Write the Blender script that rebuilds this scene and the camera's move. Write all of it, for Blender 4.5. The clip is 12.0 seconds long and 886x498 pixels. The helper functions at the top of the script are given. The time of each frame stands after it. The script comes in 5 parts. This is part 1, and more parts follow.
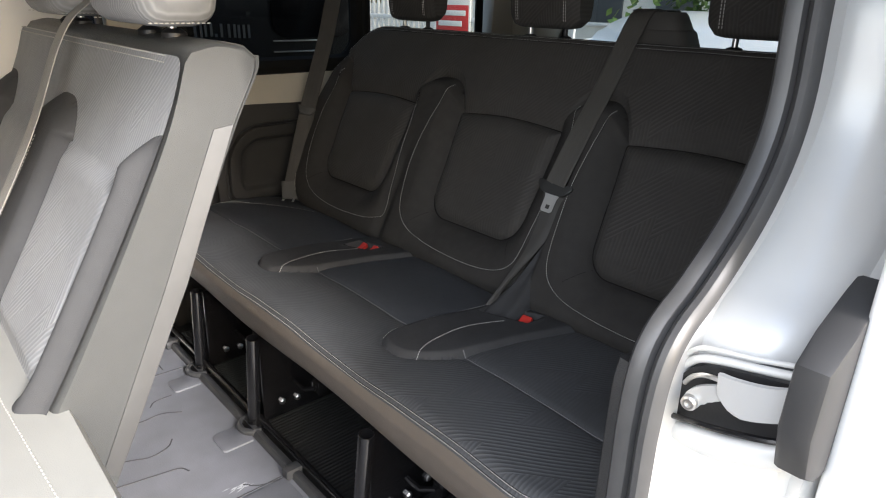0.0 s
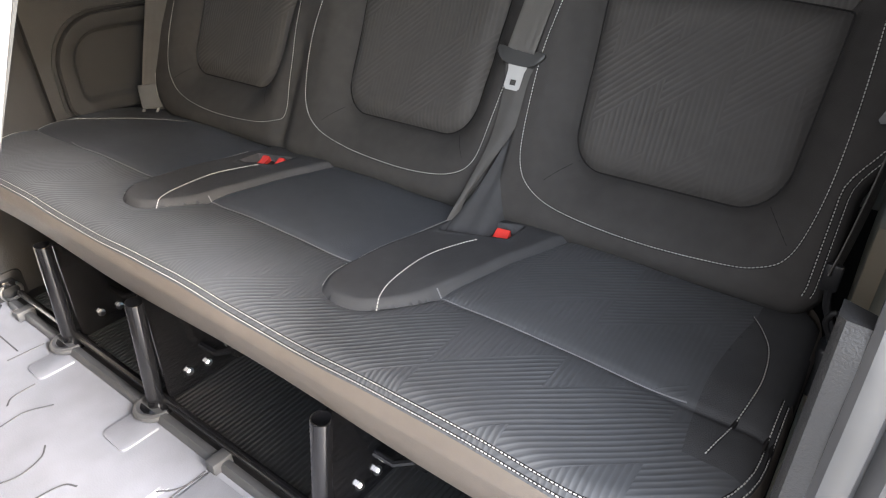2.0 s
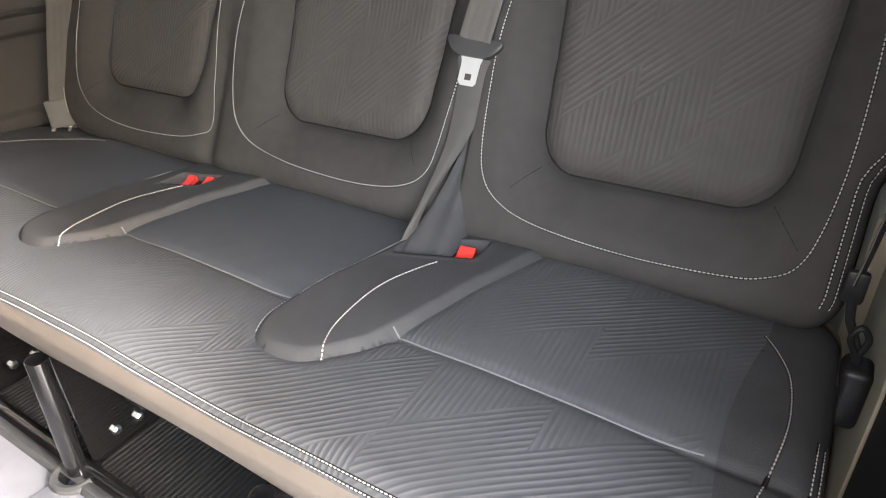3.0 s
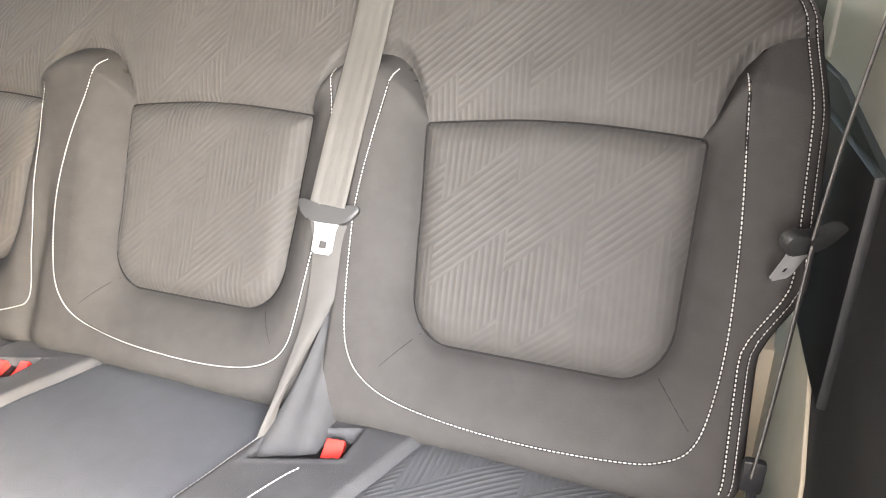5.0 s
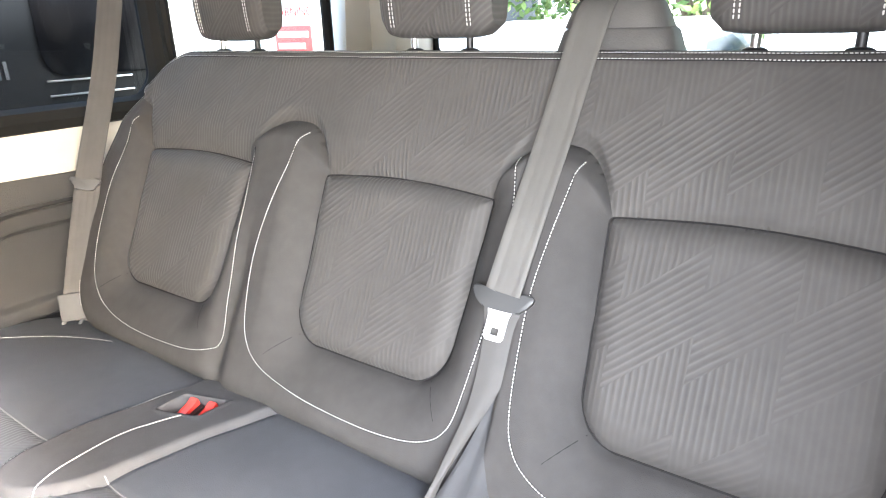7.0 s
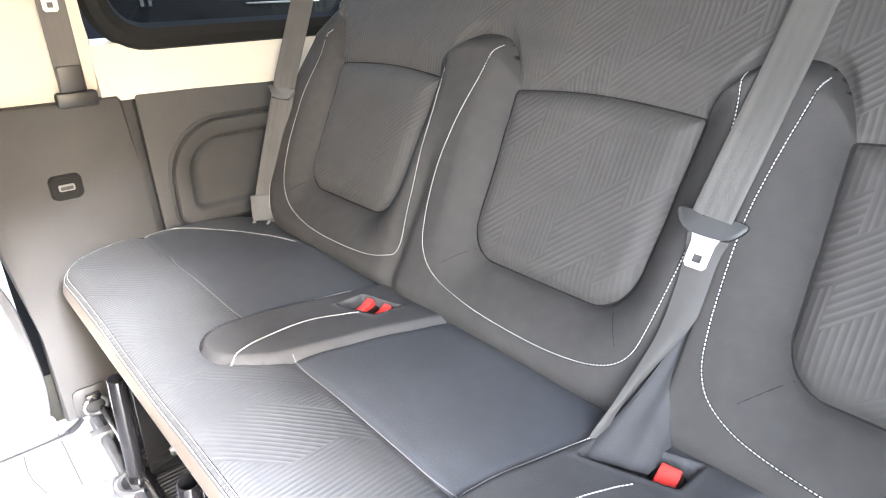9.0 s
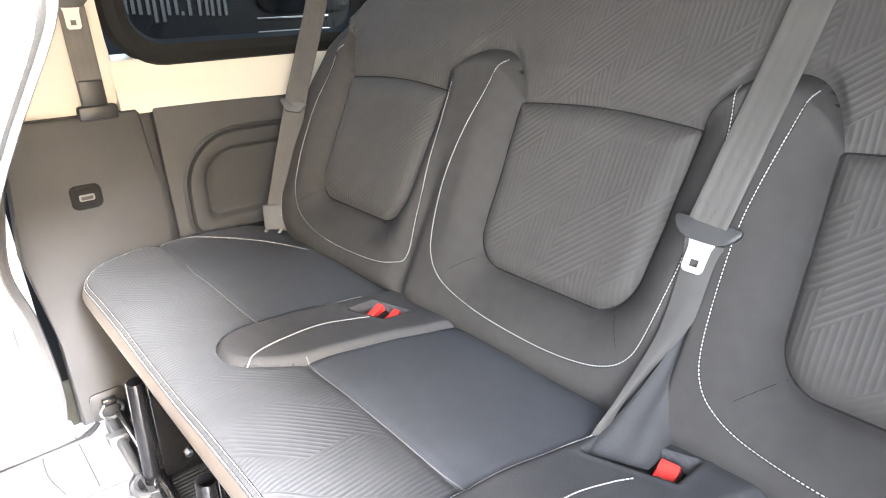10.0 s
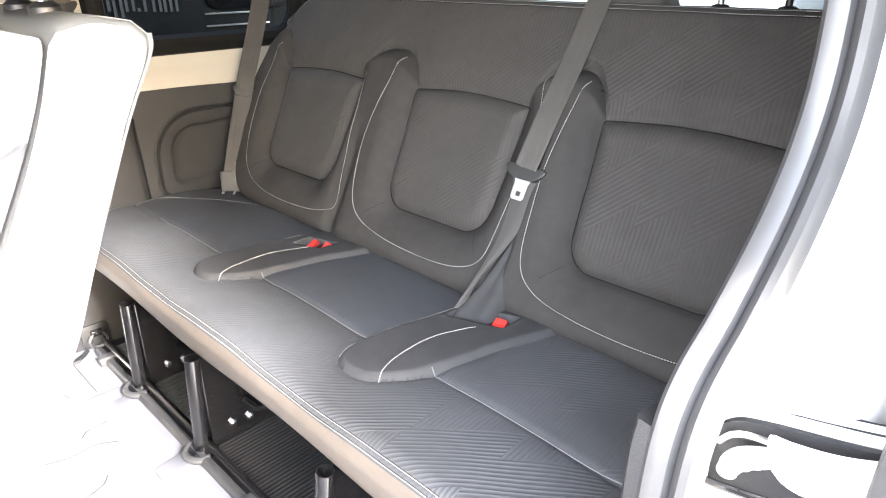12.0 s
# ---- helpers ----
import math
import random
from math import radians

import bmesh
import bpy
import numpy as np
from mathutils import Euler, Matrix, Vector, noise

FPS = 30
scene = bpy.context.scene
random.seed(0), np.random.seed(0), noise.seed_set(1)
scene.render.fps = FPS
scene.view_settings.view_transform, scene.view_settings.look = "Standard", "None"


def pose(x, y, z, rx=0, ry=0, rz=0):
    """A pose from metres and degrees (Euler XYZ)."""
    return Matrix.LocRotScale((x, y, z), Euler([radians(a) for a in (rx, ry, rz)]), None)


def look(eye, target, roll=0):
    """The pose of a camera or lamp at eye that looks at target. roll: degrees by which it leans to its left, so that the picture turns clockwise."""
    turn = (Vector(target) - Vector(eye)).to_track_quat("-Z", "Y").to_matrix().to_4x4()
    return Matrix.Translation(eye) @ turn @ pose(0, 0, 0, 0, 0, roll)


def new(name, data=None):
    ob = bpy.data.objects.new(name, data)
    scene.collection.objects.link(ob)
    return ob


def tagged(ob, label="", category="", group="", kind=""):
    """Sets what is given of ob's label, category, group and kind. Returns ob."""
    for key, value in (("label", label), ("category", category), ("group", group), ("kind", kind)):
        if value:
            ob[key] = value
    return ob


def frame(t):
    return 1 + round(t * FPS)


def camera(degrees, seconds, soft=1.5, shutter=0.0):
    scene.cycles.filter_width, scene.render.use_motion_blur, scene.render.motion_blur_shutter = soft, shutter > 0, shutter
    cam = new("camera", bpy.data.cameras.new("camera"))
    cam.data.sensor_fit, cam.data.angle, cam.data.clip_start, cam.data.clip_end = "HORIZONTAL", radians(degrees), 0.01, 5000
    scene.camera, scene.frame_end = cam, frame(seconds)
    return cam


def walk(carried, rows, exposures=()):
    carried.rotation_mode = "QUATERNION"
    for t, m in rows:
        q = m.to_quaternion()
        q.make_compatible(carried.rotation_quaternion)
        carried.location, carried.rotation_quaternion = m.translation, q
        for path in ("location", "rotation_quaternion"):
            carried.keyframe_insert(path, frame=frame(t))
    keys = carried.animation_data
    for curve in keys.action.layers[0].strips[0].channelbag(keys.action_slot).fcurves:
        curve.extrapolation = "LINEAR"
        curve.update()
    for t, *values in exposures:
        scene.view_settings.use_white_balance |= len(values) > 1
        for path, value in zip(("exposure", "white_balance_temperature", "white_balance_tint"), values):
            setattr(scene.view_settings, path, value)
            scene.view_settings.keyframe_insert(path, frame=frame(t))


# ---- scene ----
cam = camera(70.0, 12.0, soft=1.1)
PATH = [
    (0, (1.004, -0.511, 0.961), (-0.381, 0.735, 0.232), 1.2),
    (0.5, (0.896, -0.458, 0.932), (-0.355, 0.85, 0.083), 0.5),
    (1, (0.79, -0.422, 0.881), (-0.281, 0.955, -0.097), 0.8),
    (1.5, (0.757, -0.409, 0.862), (-0.294, 0.906, -0.219), -1.1),
    (2, (0.723, -0.369, 0.85), (-0.317, 1.005, -0.165), -0.7),
    (2.5, (0.688, -0.312, 0.824), (-0.352, 1.044, -0.216), -1.0),
    (2.7, (0.674, -0.286, 0.813), (-0.34, 1.095, -0.218), -1.7),
    (4.3, (0.606, -0.176, 0.804), (-0.079, 1.433, -0.167), -0.4),
    (4.5, (0.61, -0.156, 0.826), (-0.07, 1.473, -0.113), -0.6),
    (5, (0.623, -0.119, 0.876), (-0.068, 1.572, 0.062), -1.8),
    (5.5, (0.622, -0.108, 0.91), (-0.103, 1.617, 0.202), -2.1),
    (6, (0.62, -0.1, 0.937), (-0.171, 1.617, 0.288), -1.6),
    (6.5, (0.605, -0.107, 0.942), (-0.323, 1.538, 0.285), -1.2),
    (7, (0.576, -0.118, 0.931), (-0.52, 1.411, 0.253), -1.8),
    (7.5, (0.543, -0.134, 0.917), (-0.695, 1.26, 0.193), -1.5),
    (7.7, (0.537, -0.135, 0.907), (-0.739, 1.225, 0.185), -1.4),
    (9.3, (0.523, -0.171, 0.873), (-0.866, 1.019, 0.065), -1.0),
    (9.5, (0.526, -0.177, 0.873), (-0.865, 1.018, 0.076), -0.9),
    (10, (0.548, -0.187, 0.882), (-0.858, 1.009, 0.111), -1.3),
    (10.5, (0.618, -0.236, 0.907), (-0.754, 1.034, 0.195), -0.5),
    (11, (0.703, -0.307, 0.931), (-0.568, 1.054, 0.2), -0.3),
    (11.5, (0.787, -0.364, 0.95), (-0.454, 0.993, 0.165), -0.3),
    (12, (0.887, -0.398, 0.95), (-0.39, 0.908, 0.136), -0.4),
]
walk(cam, [(t, look(eye, target, roll)) for t, eye, target, roll in PATH], exposures=[(0.0, 1.78, 6100, 12), (0.8, 1.75, 6050, 12), (1.5, 2.65, 6100, 13), (2.5, 3.4, 6250, 13), (4.5, 5.25, 6800, 15), (5.0, 5.55, 6750, 15), (5.5, 5.65, 6700, 15), (6.0, 5.6, 6550, 15), (6.5, 5.5, 6450, 15), (7.5, 5.1, 5800, 13), (9.5, 4.75, 5900, 13), (10.5, 4.5, 6100, 13), (11.0, 4.4, 6200, 14), (12.0, 4.25, 6100, 14)])

# ---- world, sun, exposure ----
world = bpy.data.worlds.new("world")
scene.world = world
world.use_nodes = True
wn = world.node_tree
sky = wn.nodes.new("ShaderNodeTexSky")
sky.sky_type = "NISHITA"
sky.sun_disc = False
sky.sun_elevation = radians(29)
sky.sun_rotation = radians(91)
sky.air_density = 1.6
sky.dust_density = 3.0
wn.links.new(sky.outputs[0], wn.nodes["Background"].inputs[0])
wn.nodes["Background"].inputs[1].default_value = 0.15
sun = new("sun", bpy.data.lights.new("sun", "SUN"))
sun.data.energy = 2.35
sun.data.angle = radians(10)
sun.data.color = (1.0, 0.97, 0.93)
sun.matrix_world = look((5.0, -0.08, 2.75), (0, 0, 0))


def sky_panel(name, at, target, w, h, watts, colour):
    """Daylight that comes in through a glazed or open part of the van out of the sky."""
    l = new(name, bpy.data.lights.new(name, "AREA"))
    l.data.shape, l.data.size, l.data.size_y, l.data.energy, l.data.color = "RECTANGLE", w, h, watts, colour
    l.matrix_world = look(at, target)
    return l


# the open sliding door
sky_panel("door_daylight", (0.81, -0.60, 0.90), (0.42, -0.21, -0.10), 0.95, 0.62, 2.35, (1.0, 0.985, 0.97))

# ---- materials ----
def mat(name, col, rough=0.6, metal=0.0, var=0.12, vscale=30.0, bump=0.0, bscale=400.0, coat=0.0, sheen=0.0, col2=None, spec=0.5):
    """A principled surface with mottling at two sizes and fine relief."""
    m = bpy.data.materials.new(name)
    m.use_nodes = True
    nt = m.node_tree
    b = nt.nodes["Principled BSDF"]
    b.inputs["Roughness"].default_value = rough
    b.inputs["Metallic"].default_value = metal
    b.inputs["Coat Weight"].default_value = coat
    b.inputs["Sheen Weight"].default_value = sheen
    b.inputs["Specular IOR Level"].default_value = spec
    tc = nt.nodes.new("ShaderNodeTexCoord")
    n1 = nt.nodes.new("ShaderNodeTexNoise")
    n1.inputs["Scale"].default_value = vscale
    n1.inputs["Detail"].default_value = 5
    n2 = nt.nodes.new("ShaderNodeTexNoise")
    n2.inputs["Scale"].default_value = vscale * 0.13
    for n in (n1, n2):
        nt.links.new(tc.outputs["Object"], n.inputs["Vector"])
    add = nt.nodes.new("ShaderNodeMath")
    add.operation = "ADD"
    nt.links.new(n1.outputs[0], add.inputs[0])
    nt.links.new(n2.outputs[0], add.inputs[1])
    half = nt.nodes.new("ShaderNodeMath")
    half.operation = "MULTIPLY"
    half.inputs[1].default_value = 0.5
    nt.links.new(add.outputs[0], half.inputs[0])
    ramp = nt.nodes.new("ShaderNodeValToRGB")
    c2 = col2 or tuple(c * (1 + var) for c in col)
    ramp.color_ramp.elements[0].position = 0.3
    ramp.color_ramp.elements[1].position = 0.7
    ramp.color_ramp.elements[0].color = (*[c * (1 - var) for c in col], 1)
    ramp.color_ramp.elements[1].color = (*c2, 1)
    nt.links.new(half.outputs[0], ramp.inputs[0])
    nt.links.new(ramp.outputs[0], b.inputs["Base Color"])
    if bump > 0:
        n3 = nt.nodes.new("ShaderNodeTexNoise")
        n3.inputs["Scale"].default_value = bscale
        n3.inputs["Detail"].default_value = 3
        nt.links.new(tc.outputs["Object"], n3.inputs["Vector"])
        bp = nt.nodes.new("ShaderNodeBump")
        bp.inputs["Strength"].default_value = bump
        bp.inputs["Distance"].default_value = 0.002
        nt.links.new(n3.outputs[0], bp.inputs["Height"])
        nt.links.new(bp.outputs[0], b.inputs["Normal"])
    return m


def math_node(nt, op, a, b=None):
    n = nt.nodes.new("ShaderNodeMath")
    n.operation = op
    for k, v in ((0, a), (1, b)):
        if v is None:
            continue
        if isinstance(v, (int, float)):
            n.inputs[k].default_value = v
        else:
            nt.links.new(v, n.inputs[k])
    return n.outputs[0]


def ribbed(name, col, axes, pitch, band, amount=0.6, lift=0.5, ca=0.72, cb=-0.72, spec=0.2):
    """Woven fabric with raised ribs that change direction from field to field. axes: the two object axes of the cloth."""
    m = mat(name, col, 0.62, 0, 0.12, 60, sheen=0.03, spec=spec)
    nt = m.node_tree
    b = nt.nodes["Principled BSDF"]
    tc = nt.nodes.new("ShaderNodeTexCoord")
    sep = nt.nodes.new("ShaderNodeSeparateXYZ")
    nt.links.new(tc.outputs["Object"], sep.inputs[0])
    u, v = sep.outputs[axes[0]], sep.outputs[axes[1]]
    # slanted fields: a fold of the cloth's length along a slope, cut again by upright strips
    strip = math_node(nt, "FLOOR", math_node(nt, "DIVIDE", u, band))
    shift = math_node(nt, "MULTIPLY", math_node(nt, "MODULO", math_node(nt, "ABSOLUTE", strip), 3.0), band * 0.55)
    slope = math_node(nt, "ADD", math_node(nt, "MULTIPLY", u, -0.85), math_node(nt, "ADD", v, shift))
    field = math_node(nt, "FRACT", math_node(nt, "DIVIDE", slope, band * 2.1))
    pick = math_node(nt, "GREATER_THAN", field, 0.5)
    diag = math_node(nt, "ADD", math_node(nt, "MULTIPLY", u, ca), math_node(nt, "MULTIPLY", v, cb))
    straight = math_node(nt, "ADD", u, math_node(nt, "MULTIPLY", v, 0.03))
    mixv = math_node(nt, "ADD", math_node(nt, "MULTIPLY", pick, diag), math_node(nt, "MULTIPLY", math_node(nt, "SUBTRACT", 1.0, pick), straight))
    wave = math_node(nt, "SINE", math_node(nt, "MULTIPLY", mixv, 2 * math.pi / pitch))
    wave = math_node(nt, "POWER", math_node(nt, "ADD", math_node(nt, "MULTIPLY", wave, 0.5), 0.5), 1.7)
    # cloth worn smoother in patches
    wear = nt.nodes.new("ShaderNodeTexNoise")
    wear.inputs["Scale"].default_value = 7
    nt.links.new(tc.outputs["Object"], wear.inputs["Vector"])
    keep = nt.nodes.new("ShaderNodeMapRange")
    keep.inputs[1].default_value, keep.inputs[2].default_value = 0.35, 0.62
    keep.inputs[3].default_value, keep.inputs[4].default_value = 0.25, 1.0
    nt.links.new(wear.outputs[0], keep.inputs[0])
    height = math_node(nt, "MULTIPLY", wave, keep.outputs[0])
    bp = nt.nodes.new("ShaderNodeBump")
    bp.inputs["Strength"].default_value = amount
    bp.inputs["Distance"].default_value = 0.0016
    nt.links.new(height, bp.inputs["Height"])
    nt.links.new(bp.outputs[0], b.inputs["Normal"])
    old = b.inputs["Base Color"].links[0].from_socket
    mx = nt.nodes.new("ShaderNodeMix")
    mx.data_type = "RGBA"
    nt.links.new(math_node(nt, "MULTIPLY", height, lift), mx.inputs[0])
    nt.links.new(old, mx.inputs[6])
    mx.inputs[7].default_value = (*[c * 1.9 for c in col], 1)
    nt.links.new(mx.outputs[2], b.inputs["Base Color"])
    return m


def glass(name, tint=(1, 1, 1), clear=0.9):
    m = bpy.data.materials.new(name)
    m.use_nodes = True
    nt = m.node_tree
    nt.nodes.remove(nt.nodes["Principled BSDF"])
    tr = nt.nodes.new("ShaderNodeBsdfTransparent")
    tr.inputs[0].default_value = (*tint, 1)
    gl = nt.nodes.new("ShaderNodeBsdfGlossy")
    gl.inputs["Roughness"].default_value = 0.02
    mx = nt.nodes.new("ShaderNodeMixShader")
    fr = nt.nodes.new("ShaderNodeFresnel")
    fr.inputs[0].default_value = 1.45
    nt.links.new(fr.outputs[0], mx.inputs[0])
    nt.links.new(tr.outputs[0], mx.inputs[1])
    nt.links.new(gl.outputs[0], mx.inputs[2])
    nt.links.new(mx.outputs[0], nt.nodes["Material Output"].inputs[0])
    return m


M_BOLSTER = mat("plain_dark_cloth", (0.0470, 0.0445, 0.0428), 0.85, var=0.14, vscale=45, bump=0.35, bscale=900, spec=0.12)
# back cloth tinted warm, seat cloths blue: the mixed light is in their colours
M_BACKRIB = ribbed("ribbed_back_cloth", (0.0545, 0.0510, 0.0480), (0, 2), 0.0077, 0.088, 0.36, 0.30, 0.62, -0.78, 0.14)
M_SEATRIB = ribbed("ribbed_seat_cloth", (0.056, 0.0575, 0.061), (0, 1), 0.0068, 0.125, 0.38, 0.26, 0.62, -0.78, 0.36)
M_SEATPLAIN = mat("smooth_seat_cloth", (0.055, 0.058, 0.065), 0.58, var=0.12, vscale=40, bump=0.25, bscale=700, spec=0.36)
M_PAD = mat("plain_pad_cloth", (0.050, 0.050, 0.052), 0.75, var=0.12, vscale=45, bump=0.3, bscale=900, spec=0.25)
M_VINYL = mat("valance_vinyl", (0.118, 0.099, 0.082), 0.5, var=0.10, vscale=50, bump=0.2, bscale=600)
M_THREAD = mat("pale_thread", (0.45, 0.44, 0.42), 0.8, var=0.15, vscale=300)
M_PIPING = mat("dark_piping", (0.017, 0.016, 0.016), 0.8, var=0.1, spec=0.1)
M_BELT = mat("belt_webbing", (0.080, 0.075, 0.069), 0.5, var=0.12, vscale=25, bump=0.4, bscale=1500)
# belt webbing again, darkened; lap part and far belt
M_LAP = mat("darkened_webbing", (0.060, 0.057, 0.054), 0.6, var=0.14, vscale=30, bump=0.3, bscale=1500, spec=0.3)
M_BLACK = mat("black_plastic", (0.014, 0.014, 0.015), 0.45, var=0.15, vscale=60, bump=0.15, bscale=500)
M_DARKPANEL = mat("grained_trim_plastic", (0.031, 0.0305, 0.0305), 0.58, var=0.10, vscale=20, bump=0.35, bscale=700, spec=0.3)
M_RED = mat("red_plastic", (0.62, 0.045, 0.035), 0.35, var=0.1)
M_STEEL = mat("bright_steel", (0.62, 0.61, 0.6), 0.3, 1.0, var=0.1, vscale=40)
M_RUBBER = mat("window_rubber", (0.011, 0.011, 0.011), 0.7, var=0.15, vscale=40, spec=0.1)
M_TUBE = mat("black_painted_tube", (0.007, 0.007, 0.008), 0.22, var=0.2, vscale=80, coat=0.3)
M_MAT = mat("grey_rubber_mat", (0.155, 0.16, 0.18), 0.45, var=0.22, vscale=14, bump=0.25, bscale=350)
M_GROOVE = mat("dark_rubber_groove", (0.035, 0.035, 0.038), 0.7, var=0.2, vscale=40)
M_LIP = mat("dark_grey_mat_edge", (0.048, 0.049, 0.052), 0.4, var=0.2, vscale=40)
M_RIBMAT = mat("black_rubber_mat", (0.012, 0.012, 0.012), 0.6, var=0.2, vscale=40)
M_CREAM = mat("cream_painted_steel", (0.50, 0.475, 0.42), 0.35, var=0.05, vscale=6, coat=0.2)
M_SILVER = mat("silver_body_paint", (0.60, 0.60, 0.59), 0.34, 0.12, var=0.05, vscale=8, coat=0.25)
M_SEAL = mat("grey_door_seal", (0.052, 0.052, 0.053), 0.42, var=0.12, vscale=40)
M_SEATSIDE = mat("grey_seat_vinyl", (0.058, 0.060, 0.060), 0.42, var=0.08, vscale=30, bump=0.25, bscale=900)
M_ARM = mat("bare_silver_arm", (0.50, 0.50, 0.495), 0.35, 0.4, var=0.05, vscale=30)
M_BUMPER = mat("dark_rubber_bumper", (0.027, 0.027, 0.028), 0.55, var=0.12, vscale=30, bump=0.08, bscale=900)
# headliner is out of view; darkened to cut light bounced off the ceiling
M_HEADLINER = mat("bounce_cut_headliner", (0.11, 0.10, 0.09), 0.9, var=0.05, vscale=30)
M_GLASS = glass("tinted_window_glass", (0.36, 0.38, 0.37))
# yard ground, its tone raised to bounce more daylight into the van
M_ASPHALT = mat("asphalt", (0.30, 0.29, 0.275), 0.9, var=0.25, vscale=6, bump=0.5, bscale=120)
# dark van's paint, glass and lettering, darkened further for the shaded gap alongside
M_VANGREY = mat("dark_grey_van_paint", (0.006, 0.0065, 0.0075), 0.4, var=0.12, vscale=4, spec=0.08)
M_VANGLASS = mat("black_van_glass", (0.003, 0.003, 0.0035), 0.15, var=0.1, vscale=4, spec=0.12)
M_LETTER = mat("pale_lettering", (0.055, 0.056, 0.058), 0.6, var=0.06)
M_WHITE = mat("white_car_paint", (0.8, 0.8, 0.8), 0.3, var=0.03, vscale=3, coat=0.5)
M_CARGLASS = mat("car_glass", (0.05, 0.06, 0.07), 0.08, var=0.1, vscale=3)
M_TYRE = mat("tyre_rubber", (0.02, 0.02, 0.02), 0.8, var=0.2)
M_RAIL = mat("white_fence_paint", (0.72, 0.72, 0.72), 0.5, var=0.08, vscale=20)
M_WALLPAINT = mat("white_render", (0.72, 0.7, 0.66), 0.85, var=0.08, vscale=5, bump=0.3, bscale=80)
M_LEAF = mat("leaf", (0.06, 0.13, 0.025), 0.6, var=0.5, vscale=9, col2=(0.13, 0.22, 0.05))
M_BARK = mat("bark", (0.10, 0.075, 0.05), 0.9, var=0.3, vscale=25)
M_SIGNRED = mat("sign_red", (0.5, 0.03, 0.03), 0.5, var=0.05)
M_SIGNWHITE = mat("sign_white", (0.75, 0.75, 0.73), 0.5, var=0.05)


# ---- building helpers ----
def thing(name, label, category, group="", kind="", at=(0, 0, 0)):
    ob = new(name)
    ob.location = at
    ob.empty_display_size = 0.05
    return tagged(ob, label, category, group, kind)


def part(name, bm, material, parent=None, label="", smooth=True, crease=38):
    me = bpy.data.meshes.new(name)
    if isinstance(bm, tuple):
        me.from_pydata(*bm)
    else:
        bmesh.ops.recalc_face_normals(bm, faces=bm.faces)
        bm.to_mesh(me)
        bm.free()
    if smooth:
        for p in me.polygons:
            p.use_smooth = True
        if crease:
            me.set_sharp_from_angle(angle=radians(crease))
    me.materials.append(material)
    ob = new(name, me)
    if parent is not None:
        ob.parent = parent
        ob.matrix_parent_inverse = Matrix.Translation(parent_place(parent)).inverted()
    if label:
        ob["label"] = label
    return ob


def parent_place(ob):
    return ob.location if ob.parent is None else ob.location * 0 + Vector(ob.matrix_basis.translation)


def box(bm, x0, x1, y0, y1, z0, z1, bevel=0.0, seg=2, m=None):
    r = bmesh.ops.create_cube(bm, size=1.0)
    vs = r["verts"]
    for v in vs:
        v.co = Vector(((x0 + x1) / 2 + v.co.x * (x1 - x0), (y0 + y1) / 2 + v.co.y * (y1 - y0), (z0 + z1) / 2 + v.co.z * (z1 - z0)))
    made = list(vs)
    if bevel > 0:
        es = list({e for v in vs for e in v.link_edges})
        g = bmesh.ops.bevel(bm, geom=es + vs, offset=bevel, segments=seg, affect="EDGES", profile=0.5)
        made = list({v for f in g["faces"] for v in f.verts} | {v for v in vs if v.is_valid})
    if m is not None:
        bmesh.ops.transform(bm, matrix=m, verts=made)
    return bm


def smooth_path(pts, n=8, closed=False):
    """Points on a Catmull-Rom curve through a few control points."""
    P = [Vector(p) for p in pts]
    out = []
    N = len(P)
    rng = range(N if closed else N - 1)
    for i in rng:
        p1, p2 = P[i], P[(i + 1) % N]
        p0 = P[i - 1] if (closed or i > 0) else p1 * 2 - p2
        p3 = P[(i + 2) % N] if (closed or i + 2 < N) else p2 * 2 - p1
        for k in range(n):
            t = k / n
            out.append(0.5 * ((2 * p1) + (p2 - p0) * t + (2 * p0 - 5 * p1 + 4 * p2 - p3) * t * t + (3 * p1 - p0 - 3 * p2 + p3) * t ** 3))
    if not closed:
        out.append(P[-1])
    return out


def sweep(bm, path, profile, side=None, closed=False, cap=True):
    """Sweep a list of (a, b) profile points along a path; side: the fixed direction of a."""
    P = [Vector(p) for p in path]
    N = len(P)
    rings = []
    last = None
    for i, p in enumerate(P):
        a = P[i - 1] if (closed or i > 0) else p
        b = P[(i + 1) % N] if (closed or i + 1 < N) else p
        t = (b - a).normalized()
        s = Vector(side[i] if isinstance(side, list) else side) if side is not None else (last if last is not None else t.orthogonal())
        s = (s - t * s.dot(t)).normalized()
        last = s
        u = t.cross(s)
        rings.append([bm.verts.new(p + s * q[0] + u * q[1]) for q in profile])
    k = len(profile)
    for i in range(N if closed else N - 1):
        r0, r1 = rings[i], rings[(i + 1) % N]
        for j in range(k):
            bm.faces.new((r0[j], r0[(j + 1) % k], r1[(j + 1) % k], r1[j]))
    if cap and not closed:
        bm.faces.new(rings[0])
        bm.faces.new(rings[-1][::-1])
    return bm


def circle(r, n=10):
    return [(r * math.cos(2 * math.pi * k / n), r * math.sin(2 * math.pi * k / n)) for k in range(n)]


def tube(bm, path, r, n=10, closed=False):
    return sweep(bm, path, circle(r, n), closed=closed)


